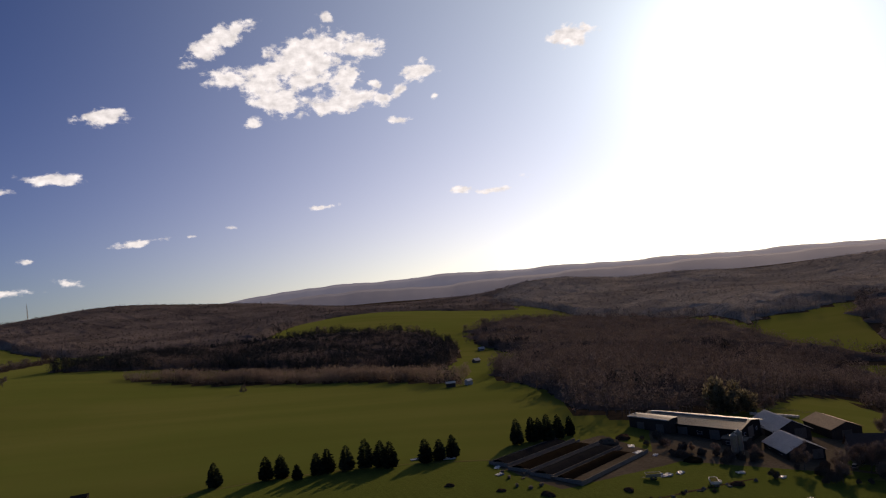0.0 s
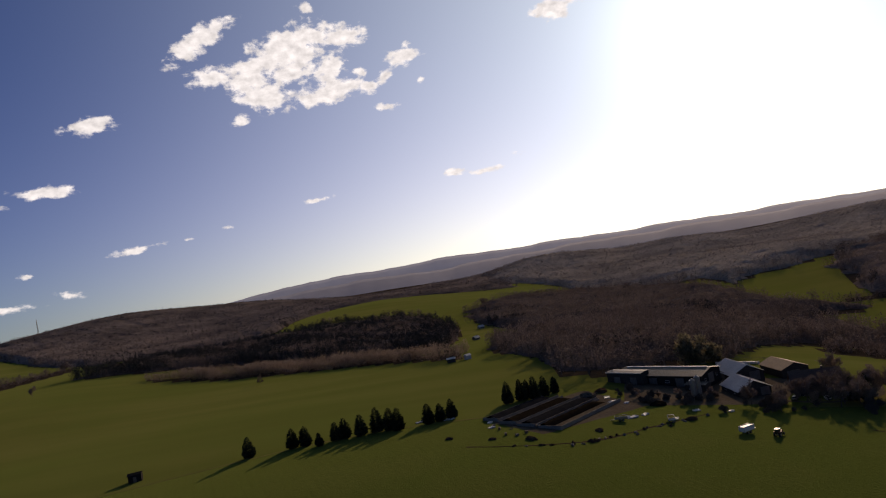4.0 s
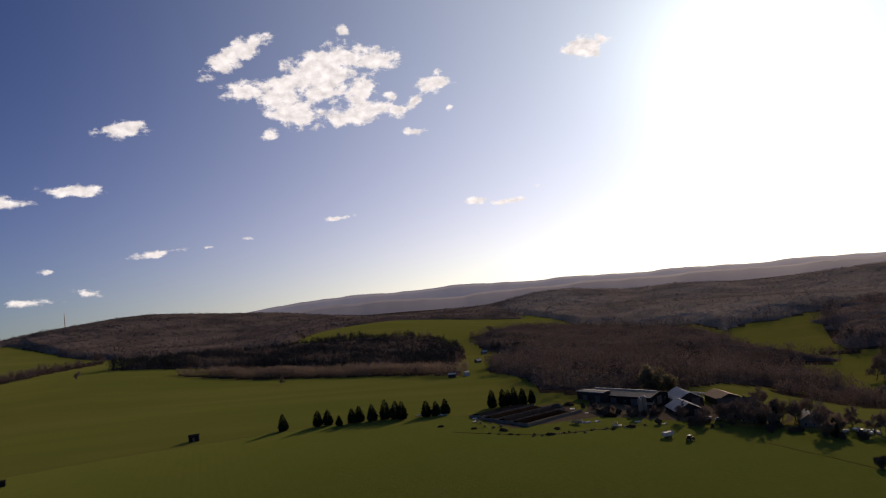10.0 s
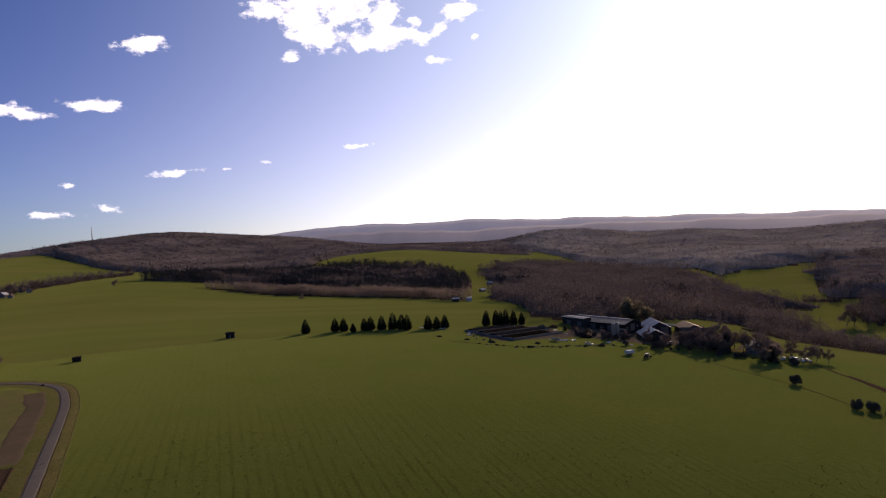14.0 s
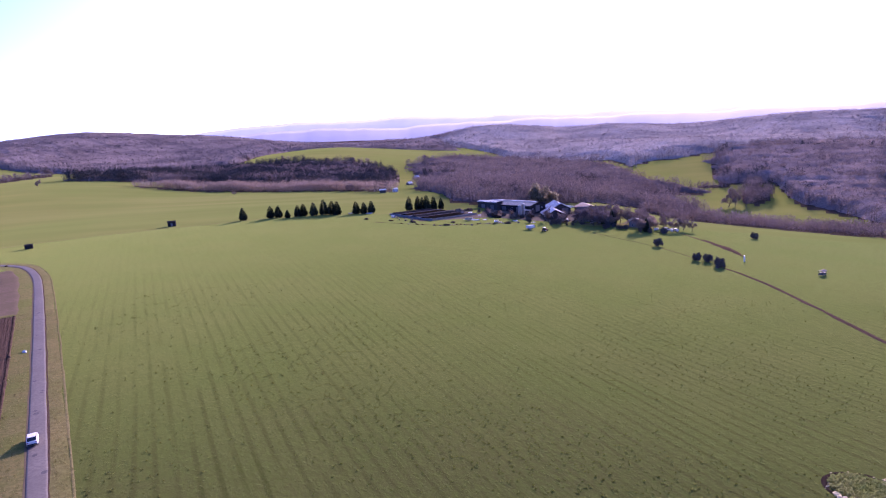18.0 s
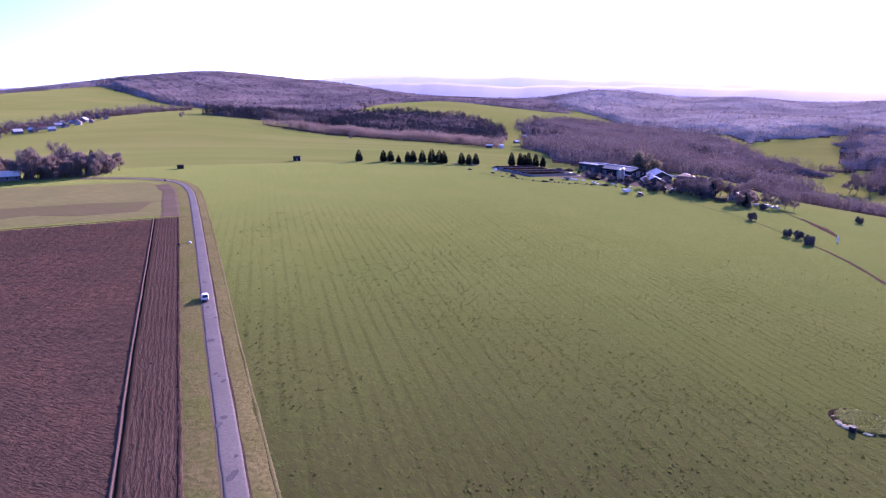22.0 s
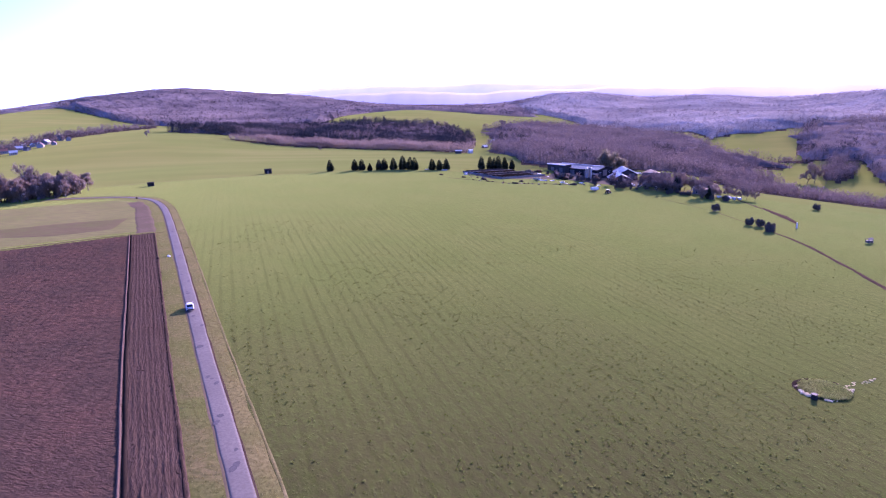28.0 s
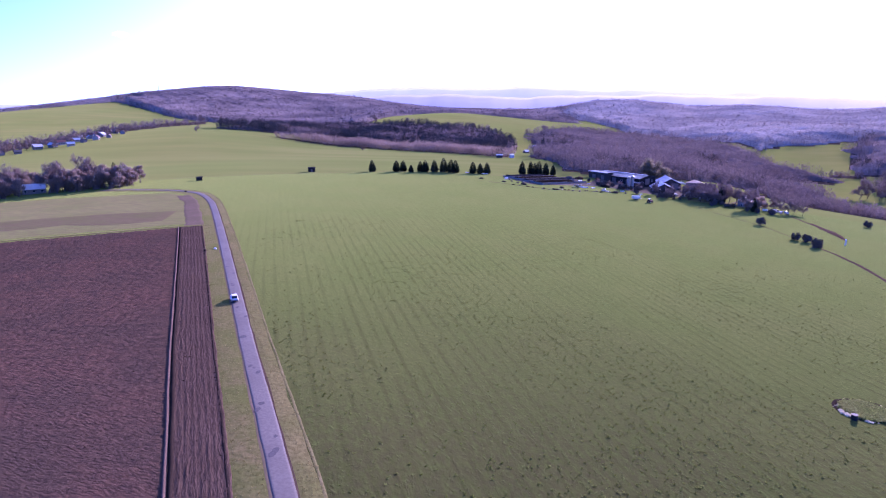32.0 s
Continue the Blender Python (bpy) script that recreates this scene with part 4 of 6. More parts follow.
# ---------------------------------------------------------------- conifers
def conifer_mesh(seed, tall, wide):
    r = np.random.default_rng(seed)
    stem = trunks(np.array([[0, 0, -0.2]]), np.array([[0, 0, tall * 0.9]]), np.array([tall * 0.02]), np.array([0.02]))
    pts, ax, sz = [], [], []
    levels = int(tall * 5)
    for k in range(levels):
        f = k / (levels - 1)
        z = tall * (0.07 + 0.92 * f)
        reach = wide * (1 - f) ** 0.46 * (0.62 + 0.38 * min(1, f * 6)) + 0.08
        for i in range(max(8, int(34 * (1 - f) + 8))):
            a = r.uniform(0, 6.283)
            q = reach * r.uniform(0.3, 1.05)
            pts.append((q * math.cos(a), q * math.sin(a), z + r.normal(0, 0.15)))
            ax.append((math.cos(a), math.sin(a), r.uniform(-0.45, 0.35)))
            sz.append(0.28 + 0.5 * (1 - f))
    p, ax = np.array(pts), np.array(ax)
    ax /= np.linalg.norm(ax, axis=1)[:, None]
    other = np.cross(ax, r.normal(0, 1, ax.shape) + np.array([0, 0, 1.5]))
    other /= np.linalg.norm(other, axis=1)[:, None]
    s = np.array(sz)[:, None]
    quad = np.stack([p - ax * s, p + other * s * 0.55, p + ax * s * 1.1, p - other * s * 0.55], 1).reshape(-1, 3)
    return mesh_of("trunk", *stem, [BARK]), mesh_of("crown", quad, np.arange(len(quad)).reshape(-1, 4), [NEEDLES])


def conifer(x, y, tall, seed, wide=0.32, label="dark green spruce standing in a row", group="spruce row"):
    t, c = conifer_mesh(seed, tall, tall * wide)
    ob = thing("spruce_tree", label, "tree", stand(x, y, seed * 47), group)
    piece("trunk", t, ob)
    piece("crown", c, ob)
    return ob


for i, (x, y, h) in enumerate([(-48, 441, 9.2), (-31.3, 440.5, 9), (-26.5, 441, 8.8), (-20.8, 436, 5.6), (-14.6, 439, 8.2), (-11, 440, 9.2), (-4.8, 440, 9.6), (1.6, 441, 11.2),
                              (6.6, 440, 10.2), (9.8, 438, 10), (22, 441, 9.4), (27, 443, 8.4), (32, 445, 9.2)]):
    conifer(x, y, h * 0.87, i)
for i, (x, y, h) in enumerate([(58.5, 458, 9.8), (65, 461, 9.6), (68.5, 463, 8.6), (71, 460, 10.4), (76.5, 464, 9.2), (82.5, 468, 7.6)]):
    conifer(x, y, h, 40 + i, 0.26, "dark spruce in a clump behind the silage bays", "spruce clump")
TARRED = material("tarred_boards", [(0.0286, 0.0247, 0.0221), (0.039, 0.0338, 0.0286), (0.0208, 0.0182, 0.0169)], 0.95, (0.3, 3.0), 0.4, 0.02, spec=0.03)

# ---------------------------------------------------------------- the farm
def gable_roof(bm, length, width, rise, over, thick):
    """Two slopes along x, ridge in the middle, eaves at z = 0."""
    hw = width / 2 + over
    drop = -rise * over / (width / 2)
    for s in (-1, 1):
        x0, x1 = -length / 2 - over, length / 2 + over
        v = [bm.verts.new(p) for p in ((x0, 0, rise), (x1, 0, rise), (x1, s * hw, drop), (x0, s * hw, drop),
                                       (x0, 0, rise + thick), (x1, 0, rise + thick), (x1, s * hw, drop + thick), (x0, s * hw, drop + thick))]
        for q in ((0, 1, 2, 3), (4, 5, 6, 7), (0, 1, 5, 4), (1, 2, 6, 5), (2, 3, 7, 6), (3, 0, 4, 7)):
            bm.faces.new([v[k] for k in q])
    bmesh.ops.recalc_face_normals(bm, faces=bm.faces)
    return bm


def gable_walls(bm, length, width, tall, rise, thick=0.25):
    box(bm, -length / 2, length / 2, -width / 2, -width / 2 + thick, -1.5, tall)
    box(bm, -length / 2, length / 2, width / 2 - thick, width / 2, -1.5, tall)
    for s in (-1, 1):
        x0, x1 = s * length / 2, s * (length / 2 - thick)
        ring = [(-width / 2 + thick, -1.5), (width / 2 - thick, -1.5), (width / 2 - thick, tall), (0, tall + rise), (-width / 2 + thick, tall)]
        a = [bm.verts.new((x0, y, z)) for y, z in ring]
        b = [bm.verts.new((x1, y, z)) for y, z in ring]
        bm.faces.new(a)
        bm.faces.new(b[::-1])
        for i in range(5):
            bm.faces.new((a[i], b[i], b[(i + 1) % 5], a[(i + 1) % 5]))
    bmesh.ops.recalc_face_normals(bm, faces=bm.faces)
    return bm


def building(name, label, x, y, turn, length, width, tall, rise, wall, roof, over=0.5, windows=(), doors=(), chimney=None, category="building", ribs=0):
    """windows and doors: (side, along, up, wide, high); side s, n, e, w."""
    b = thing(name, label, category, stand(x, y, turn))
    part("wall", gable_walls(bmesh.new(), length, width, tall, rise), wall, b)
    r = gable_roof(bmesh.new(), length, width, rise, over, 0.16)
    top = part("roof", r, roof, b)
    top.location.z = tall
    if ribs:
        slope = math.atan2(rise, width / 2)
        long = (width / 2 + over) / math.cos(slope)
        me = bpy.data.meshes.new("roof_rib")
        bm = boxed(-0.05, 0.05, 0, long, 0.16, 0.21)
        bm.to_mesh(me)
        bm.free()
        me.materials.append(roof)
        for s in (0, 180):
            for i in range(ribs):
                px = (-length / 2 + (i + 0.5) * length / ribs) * (1 if s == 0 else -1)
                piece("roof_rib", me, top, pose(0, 0, 0, 0, 0, s) @ pose(px, 0, rise, -math.degrees(slope)))
    def place(side):
        return {"s": pose(0, -width / 2, 0, 0, 0, 0), "n": pose(0, width / 2, 0, 0, 0, 180), "e": pose(length / 2, 0, 0, 0, 0, 90), "w": pose(-length / 2, 0, 0, 0, 0, -90)}[side]
    for side, u, z, w, h in windows:
        win = part("window", boxed(-w / 2 - 0.08, w / 2 + 0.08, -0.05, 0.02, -0.08, h + 0.08), WHITE_PAINT, b)
        win.matrix_basis = place(side) @ pose(u, 0, z)
        part("pane", boxed(-w / 2, w / 2, -0.065, -0.045, 0, h), GLASS, win)
        part("sill", boxed(-w / 2 - 0.12, w / 2 + 0.12, -0.16, -0.05, -0.13, -0.08), CONCRETE, win)
    for side, u, z, w, h in doors:
        d = part("door", boxed(-w / 2, w / 2, -0.07, 0.02, z, h), TIMBER, b)
        d.matrix_basis = place(side) @ pose(u, 0, 0)
    if chimney:
        part("chimney", boxed(chimney - 0.4, chimney + 0.4, -0.4, 0.4, tall + rise - 0.8, tall + rise + 1.1, bevel=0.04), ROOF_TILE, top).location.z = -tall
    return b



def planked(b, length, tall, parent_side, mat, step=0.6):
    """Upright boards along a wall as pieces that share one mesh."""
    me = bpy.data.meshes.new("board")
    bm = boxed(-0.26, 0.26, -0.05, 0.0, 0.2, tall - 0.1)
    bm.to_mesh(me)
    bm.free()
    me.materials.append(mat)
    for k in range(int(length / step)):
        piece("board", me, b, parent_side @ pose(-length / 2 + (k + 0.5) * step, 0, 0))


barn = building("cow_barn", "long low cattle barn with a dark fibre-cement roof", 134, 463, -57, 42, 17, 4.8, 1.7, TARRED, ROOF_DARK, 0.8,
                doors=[("s", -14, 0, 4, 3.6), ("s", -2, 0, 4, 3.6), ("s", 11, 0, 4, 3.6), ("e", 0, 0, 4.5, 4.2)],
                windows=[("s", -8, 1.6, 1.8, 1.0), ("s", 5, 1.6, 1.8, 1.0), ("s", 17, 1.6, 1.8, 1.0), ("e", -5, 1.8, 1.4, 1.0), ("e", 5, 1.8, 1.4, 1.0)], ribs=28)
part("ridge_vent", boxed(-20, 20, -0.5, 0.5, 6.4, 6.9, bevel=0.1), ROOF_LIGHT, barn, "pale ridge vent")
wing = building("barn_wing", "dark barn wing with a thin white eave board", 118.5, 470, -60, 19, 6, 5.2, 0.2, WALL_WOOD, ROOF_DARK, 0.3, doors=[("s", -4, 0, 3.5, 3.2), ("s", 5, 0, 3.5, 3.2)])
part("eave_board", boxed(-9.9, 9.9, -3.42, -3.32, 5.0, 5.35), WHITE_PAINT, wing, "white eave board")
planked(wing, 19, 5.0, pose(0, -3, 0), WALL_WOOD, 0.7)
shed_a = building("machine_shed", "machine shed with a pale metal roof on one side", 163.5, 455, 82, 20, 14, 3.6, 3.6, WALL_WOOD, ROOF_LIGHT, 0.5, doors=[("w", -5, 0, 4.4, 4.0), ("w", 3, 0, 4.4, 4.0), ("n", 0, 0, 5, 4)], ribs=16)
shed_b = building("calf_shed", "timber shed with a pale metal roof", 150, 428.5, 82, 16, 13, 3.0, 3.3, WALL_WOOD, ROOF_LIGHT, 0.5, doors=[("w", -4, 0, 3.6, 3.2), ("w", 4, 0, 3.6, 3.2)], windows=[("n", -4, 1.5, 1.4, 0.9), ("n", 4, 1.5, 1.4, 0.9)], ribs=14)
planked(shed_b, 13, 3.0, pose(-8, 0, 0, 0, 0, -90), WALL_WOOD, 0.6)
building("hay_barn", "hay barn with a rusty brown roof", 184, 452, 84, 18, 12, 4.4, 2.4, WALL_WOOD, RUST_ROOF, 0.5, doors=[("w", 0, 0, 4, 3.6)])
building("farmhouse", "farmhouse with a dark tiled roof and grey rendered walls", 171, 415, -28, 17, 11, 5.0, 4.4, CONCRETE, ROOF_TILE, 0.6, chimney=3,
         windows=[("s", -6, 0.9, 1.1, 1.4), ("s", -2, 0.9, 1.1, 1.4), ("s", 2, 0.9, 1.1, 1.4), ("s", 6, 0.9, 1.1, 1.4), ("s", -6, 3.4, 1.1, 1.2), ("s", 2, 3.4, 1.1, 1.2), ("s", 6, 3.4, 1.1, 1.2),
                  ("e", -2.5, 1.0, 1.1, 1.4), ("e", 2.5, 1.0, 1.1, 1.4), ("e", -2, 3.6, 1.1, 1.2), ("e", 2, 3.6, 1.1, 1.2), ("e", 0, 6.2, 0.9, 1.0)], doors=[("s", 0, 0, 1.2, 2.1)])
building("pale_cottage", "small pale outbuilding with a grey roof", 190, 392, 62, 11, 7.5, 3.6, 2.4, CONCRETE, ROOF_DARK, 0.4, chimney=2,
         windows=[("s", -3, 1.0, 1.0, 1.2), ("s", 3, 1.0, 1.0, 1.2), ("w", -1.6, 1.0, 0.9, 1.2), ("w", 1.6, 1.0, 0.9, 1.2)], doors=[("s", 0, 0, 1.0, 2.05)])
building("milk_room", "low flat annex beside the barn", 136, 440, -57, 9, 5, 3.0, 0.5, WALL_WOOD, ROOF_DARK, 0.3, doors=[("s", 2, 0, 1.2, 2.1)], windows=[("s", -2, 1.1, 1.4, 1.0)])
building("field_shed", "small dark timber field shed", -90.5, 443, 8, 4.6, 3, 2.7, 0.5, TARRED, TARRED, 0.25, doors=[("s", 0, 0, 1.2, 2.0)])
building("hunting_box", "low dark timber shelter at the field edge", -150, 392, 20, 3.6, 2.4, 1.9, 0.4, TARRED, TARRED, 0.2)
building("sheep_shelter", "low white-roofed shelter in the pasture", 58, 632, -10, 6, 3.5, 2.6, 0.8, WALL_WOOD, WHITE_PAINT, 0.3)
building("sheep_shelter", "small white shelter in the pasture", 70, 634, 30, 4, 3.5, 2.8, 0.9, PLASTER, WHITE_PAINT, 0.3)

# tower silos beside the barn
for x, y, r, h in ((126.4, 425.6, 1.15, 7.8), (129.2, 427.0, 1.2, 8.6)):
    silo = thing("tower_silo", "pale grey steel feed silo on legs", "silo", stand(x, y), "feed silos")
    part("drum", tube(bmesh.new(), 0, 0, 2.4, h, r, sides=20), STEEL, silo, smooth=False)
    part("cone_top", tube(bmesh.new(), 0, 0, h, h + 0.9, r, 0.15, sides=20), STEEL, silo)
    part("hopper", tube(bmesh.new(), 0, 0, 1.0, 2.4, 0.2, r, sides=20), STEEL, silo)
    for q in range(4):
        part("leg", tube(bmesh.new(), r * 0.92 * math.cos(q * 1.571 + 0.785), r * 0.92 * math.sin(q * 1.571 + 0.785), -0.1, 3.2, 0.07, sides=6), STEEL, silo)
    for q in range(5):
        part("band", tube(bmesh.new(), 0, 0, 3 + q * 1.2, 3.08 + q * 1.2, r + 0.03, sides=20), STEEL, silo)

# the farmyard and the silage bays
def yard(name, label, corners, nu, nv, lift, mat):
    return tagged(sheet(name, corners, nu, nv, lift, mat), label, "yard", "", "structure")


yard("farmyard", "pale gravel farmyard with worn tracks", [(96, 428), (150, 404), (188, 440), (120, 482)], 26, 22, 0.07, GRAVEL)
yard("bay_apron", "bare earth and gravel round the silage bays", [(40, 432), (56, 400), (108, 424), (96, 468)], 20, 16, 0.06, GRAVEL)
yard("garden_plot", "rough garden plot in front of the farmhouse", [(150, 398), (196, 372), (206, 402), (170, 410)], 16, 12, 0.06, PALE_GRASS)
DRIVE = smooth_line([(240, 470), (222, 446), (204, 424), (186, 402), (166, 400), (152, 412), (150, 424)], 2.5)
tagged(ribbon("farm_drive", DRIVE, -1.8, 1.8, 0.12, GRAVEL, 4, 0.2), "pale gravel drive past the farmhouse", "drive", "", "structure")
EDGE_DITCH = smooth_line([(30, 399), (46, 392), (60, 388.5), (72, 387.5), (84, 391.5), (101, 398), (118, 404)], 2.5)
tagged(ribbon("yard_edge", EDGE_DITCH, -0.7, 0.7, 0.1, SOIL_DARK, 3, 0.3), "dark ditch along the yard's edge", "ditch", "", "structure")

bay_dir = Vector((0.74, 0.67, 0)).normalized()
bay_turn = math.degrees(math.atan2(bay_dir.y, bay_dir.x))


def silage_bay(x, y, length, width, fill, label, covered, narrow=1.0):
    """A bay between low concrete walls; the fill lies in it as its own part."""
    ends = [(x + bay_dir.x * k * length / 2, y + bay_dir.y * k * length / 2) for k in (-1, 1)]
    slope = math.atan2(float(height(*ends[1])) - float(height(*ends[0])), length)
    b = thing("silage_bay", label, "silage bay", pose(x, y, sum(float(height(*e)) for e in ends) / 2, 0, 0, bay_turn) @ pose(0, 0, 0, 0, -math.degrees(slope), 0), "silage bays")
    for k in range(int(length / 3)):
        for s in (-1, 1):
            part("wall_panel", boxed(-length / 2 + k * 3 + 0.02, -length / 2 + k * 3 + 2.98, s * width / 2 - 0.1, s * width / 2 + 0.1, -1.2, 1.0, bevel=0.03), CONCRETE, b)
    part("end_wall", boxed(-length / 2 - 0.25, -length / 2, -width / 2, width / 2, -1.4, 1.2, bevel=0.04), CONCRETE, b)
    bm = bmesh.new()
    bmesh.ops.create_grid(bm, x_segments=24, y_segments=8, size=1)
    for v in bm.verts:
        u, w = v.co.x, v.co.y
        drop = 1 if u < 0.7 else max(0, (1 - u) / 0.3)
        v.co = (u * fill * length / 2 - (1 - fill) * length / 2 + 0.1, (w * narrow + (1 - narrow)) * (width / 2 - 0.15) * math.sqrt(max(0.0, min(1.0, (1 - u) / 0.16))), (0.25 + 1.6 * (1 - w * w)) * drop + 0.12 * noise.noise(Vector((u * 9, w * 5, x))))
    part("silage_mound", bm, FILM if covered else SILAGE, b, "black sheet drawn over the feed" if covered else "brown silage heap", smooth=True)
    return b


silage_bay(62, 446, 46, 7.5, 0.95, "silage bay covered with a black sheet", True)
silage_bay(67.5, 438.5, 48, 8, 0.97, "silage bay heaped with dark brown feed", False)
silage_bay(73.5, 432, 50, 8, 0.97, "silage bay under a long black sheet", True)
silage_bay(80, 425, 50, 9.5, 0.9, "concrete silage bay with a narrow dark heap", False, 0.45)


# ---------------------------------------------------------------- bare trees
def limb(verts, faces, p0, p1, r0, r1, sides=5):
    d = (p1 - p0).normalized()
    a = d.orthogonal().normalized()
    b = d.cross(a)
    at = len(verts)
    for p, r in ((p0, r0), (p1, r1)):
        for k in range(sides):
            q = 6.2832 * k / sides
            verts.append(p + (a * math.cos(q) + b * math.sin(q)) * r)
    for k in range(sides):
        faces.append((at + k, at + (k + 1) % sides, at + sides + (k + 1) % sides, at + sides + k))


def bare_tree_meshes(seed, tall, wide, twig_mat, slips=420, bole=0.25):
    """Trunk, limbs and twig sprays of a leafless tree."""
    r = random.Random(seed)
    tv, tf, lv, lf, tips = [], [], [], [], []
    p, rad = Vector((0, 0, -0.3)), tall * 0.022
    stem = [p.copy()]
    for k in range(4):
        q = p + Vector((r.gauss(0, 0.03) * tall, r.gauss(0, 0.03) * tall, tall * (bole + 0.4) / 4))
        limb(tv, tf, p, q, rad, rad * 0.8, 7)
        p, rad = q, rad * 0.8
        stem.append(p.copy())
    def grow(start, way, length, radius, depth):
        mid = start + way * length * 0.5 + Vector((r.gauss(0, 0.06), r.gauss(0, 0.06), r.gauss(0, 0.03))) * length
        end = start + way * length + Vector((0, 0, length * 0.12))
        limb(lv, lf, start, mid, radius, radius * 0.75, 5 if depth else 4)
        limb(lv, lf, mid, end, radius * 0.75, radius * 0.45, 4)
        tips.append(end)
        tips.append(mid)
        if depth:
            for _ in range(3):
                w = (way + Vector((r.gauss(0, 0.55), r.gauss(0, 0.55), r.gauss(0.2, 0.35)))).normalized()
                grow(mid.lerp(end, r.uniform(0.1, 1)), w, length * r.uniform(0.5, 0.72), radius * 0.5, depth - 1)
    for k in range(9):
        base = stem[1].lerp(stem[-1], r.uniform(0.05, 1)) if k < 7 else stem[-1]
        a = k * 2.4 + r.uniform(-0.4, 0.4)
        up = r.uniform(0.35, 1.1) if k < 7 else 2.2
        w = Vector((math.cos(a), math.sin(a), up)).normalized()
        grow(base, w, min(tall * wide * r.uniform(0.55, 0.9), tall * 0.45), tall * 0.009, 2)
    tips_a = np.array([tuple(t) for t in tips])
    per = max(2, slips // len(tips_a) + 1)
    global rng
    keep = rng
    rng = np.random.default_rng(seed + 900)
    sv, sf = sprays(tips_a, np.full((len(tips_a), 3), tall * 0.085), per, tall * 0.045, 0.9, 0.12)
    rng = keep
    return (mesh_of("trunk", np.array([tuple(v) for v in tv]), tf, [BARK], smooth=True), mesh_of("bough", np.array([tuple(v) for v in lv]), lf, [BARK], smooth=True),
            mesh_of("crown", sv, sf, [twig_mat]))


BUSH_TWIGS = material("bush_twigs", [(0.128, 0.102, 0.078), (0.15, 0.12, 0.09), (0.0975, 0.0795, 0.063)], 0.95, (0.05, 0.4), 0, island=0.35, spec=0.0)


def bush_meshes(seed, tall, wide, twig_mat):
    """A dense leafless bush: many stems from the ground and twigs down to it."""
    r = random.Random(seed)
    tv, tf, lv, lf = [], [], [], []
    for k in range(5):
        a = k * 1.26
        limb(tv, tf, Vector((0.1 * math.cos(a), 0.1 * math.sin(a), -0.3)), Vector((0.25 * math.cos(a), 0.25 * math.sin(a), tall * 0.3)), tall * 0.02, tall * 0.014, 5)
    cores = []
    for k in range(26):
        a, q = r.uniform(0, 6.283), tall * wide * math.sqrt(r.uniform(0.02, 1)) * 0.8
        z = tall * r.uniform(0.12, 0.82) * (1 - 0.3 * (q / (tall * wide)) ** 2)
        tip = Vector((q * math.cos(a), q * math.sin(a), z))
        limb(lv, lf, Vector((0.2 * math.cos(a), 0.2 * math.sin(a), tall * 0.12)), tip, tall * 0.012, tall * 0.005, 4)
        cores.append(tuple(tip))
    global rng
    keep = rng
    rng = np.random.default_rng(seed + 500)
    sv, sf = sprays(np.array(cores), np.full((26, 3), tall * 0.2), 80, tall * 0.075, 0.5, 0.25)
    rng = keep
    return (mesh_of("trunk", np.array([tuple(v) for v in tv]), tf, [BARK], smooth=True), mesh_of("bough", np.array([tuple(v) for v in lv]), lf, [BARK], smooth=True), mesh_of("crown", sv, sf, [twig_mat]))


TREE_KINDS = {
    "tall": [bare_tree_meshes(s, 14, 0.33, TWIGS, 2000, 0.1) for s in (1, 2, 3, 4)],
    "pale": [bare_tree_meshes(s, 13, 0.2, TWIGS_PALE, 2200, 0.05) for s in (11, 12, 13)],
    "bush": [bush_meshes(s, 4.0, 0.56, BUSH_TWIGS) for s in (21, 22, 23)],
    "scrub": [bush_meshes(s, 5, 0.5, TWIGS_PALE if s % 2 else TWIGS) for s in (24, 25, 26)],
    "round": [bush_meshes(s, 11, 0.5, LEAVES) for s in (31, 32)],
}


def tree(kind, x, y, size, label, group="", name="tree", category="tree"):
    k = int(abs(x * 7 + y * 3)) % len(TREE_KINDS[kind])
    ob = thing(name, label, category, stand(x, y, (x * 31 + y * 17) % 360) @ Matrix.Scale(size, 4), group)
    for nm, me in zip(("trunk", "bough", "crown"), TREE_KINDS[kind][k]):
        piece(nm, me, ob)
    return ob


# the copse by the bend of the lane, with two houses behind it
cr = random.Random(5)
for k in range(120):
    f = k / 119
    x, y = -268 + 86 * f + cr.uniform(-4, 4), 310 + 46 * f + cr.uniform(0, 34)
    ahead, aside = (x + 226) * 0.55 - (y - 350) * 0.83, (x + 226) * 0.83 + (y - 350) * 0.55
    if (ahead > -3 and abs(aside) < 6) or (x > -192 and y < 357):
        continue
    tree("pale" if cr.random() < 0.88 else "tall", x, y, cr.uniform(0.9, 1.4), "bare tree in the copse by the lane", "copse by the lane")
for x, y, h in ((-206, 372, 15), (-198, 384, 13), (-222, 362, 11), (-244, 356, 12)):
    conifer(x, y, h, int(-x), 0.18, "dark spruce among bare trees", "copse spruces")
for k in range(60):
    f = k / 59
    x, y = -266 + 82 * f + cr.uniform(-3, 3), 312 + 48 * f + cr.uniform(0, 18)
    if abs((x + 226) * 0.83 + (y - 350) * 0.55) > 7:
        tree("scrub", x, y, cr.uniform(0.5, 0.9), "bare thorn bush at the copse edge", "copse scrub", "thorn_bush", "bush")
building("lane_house", "white-roofed low house half hidden by bare trees", -226, 350, 28, 11, 7, 2.8, 2.4, CONCRETE, WHITE_PAINT, 0.4, chimney=2, windows=[("s", -4, 1, 1.1, 1.2), ("s", 0, 1, 1.1, 1.2), ("s", 4, 1, 1.1, 1.2)])
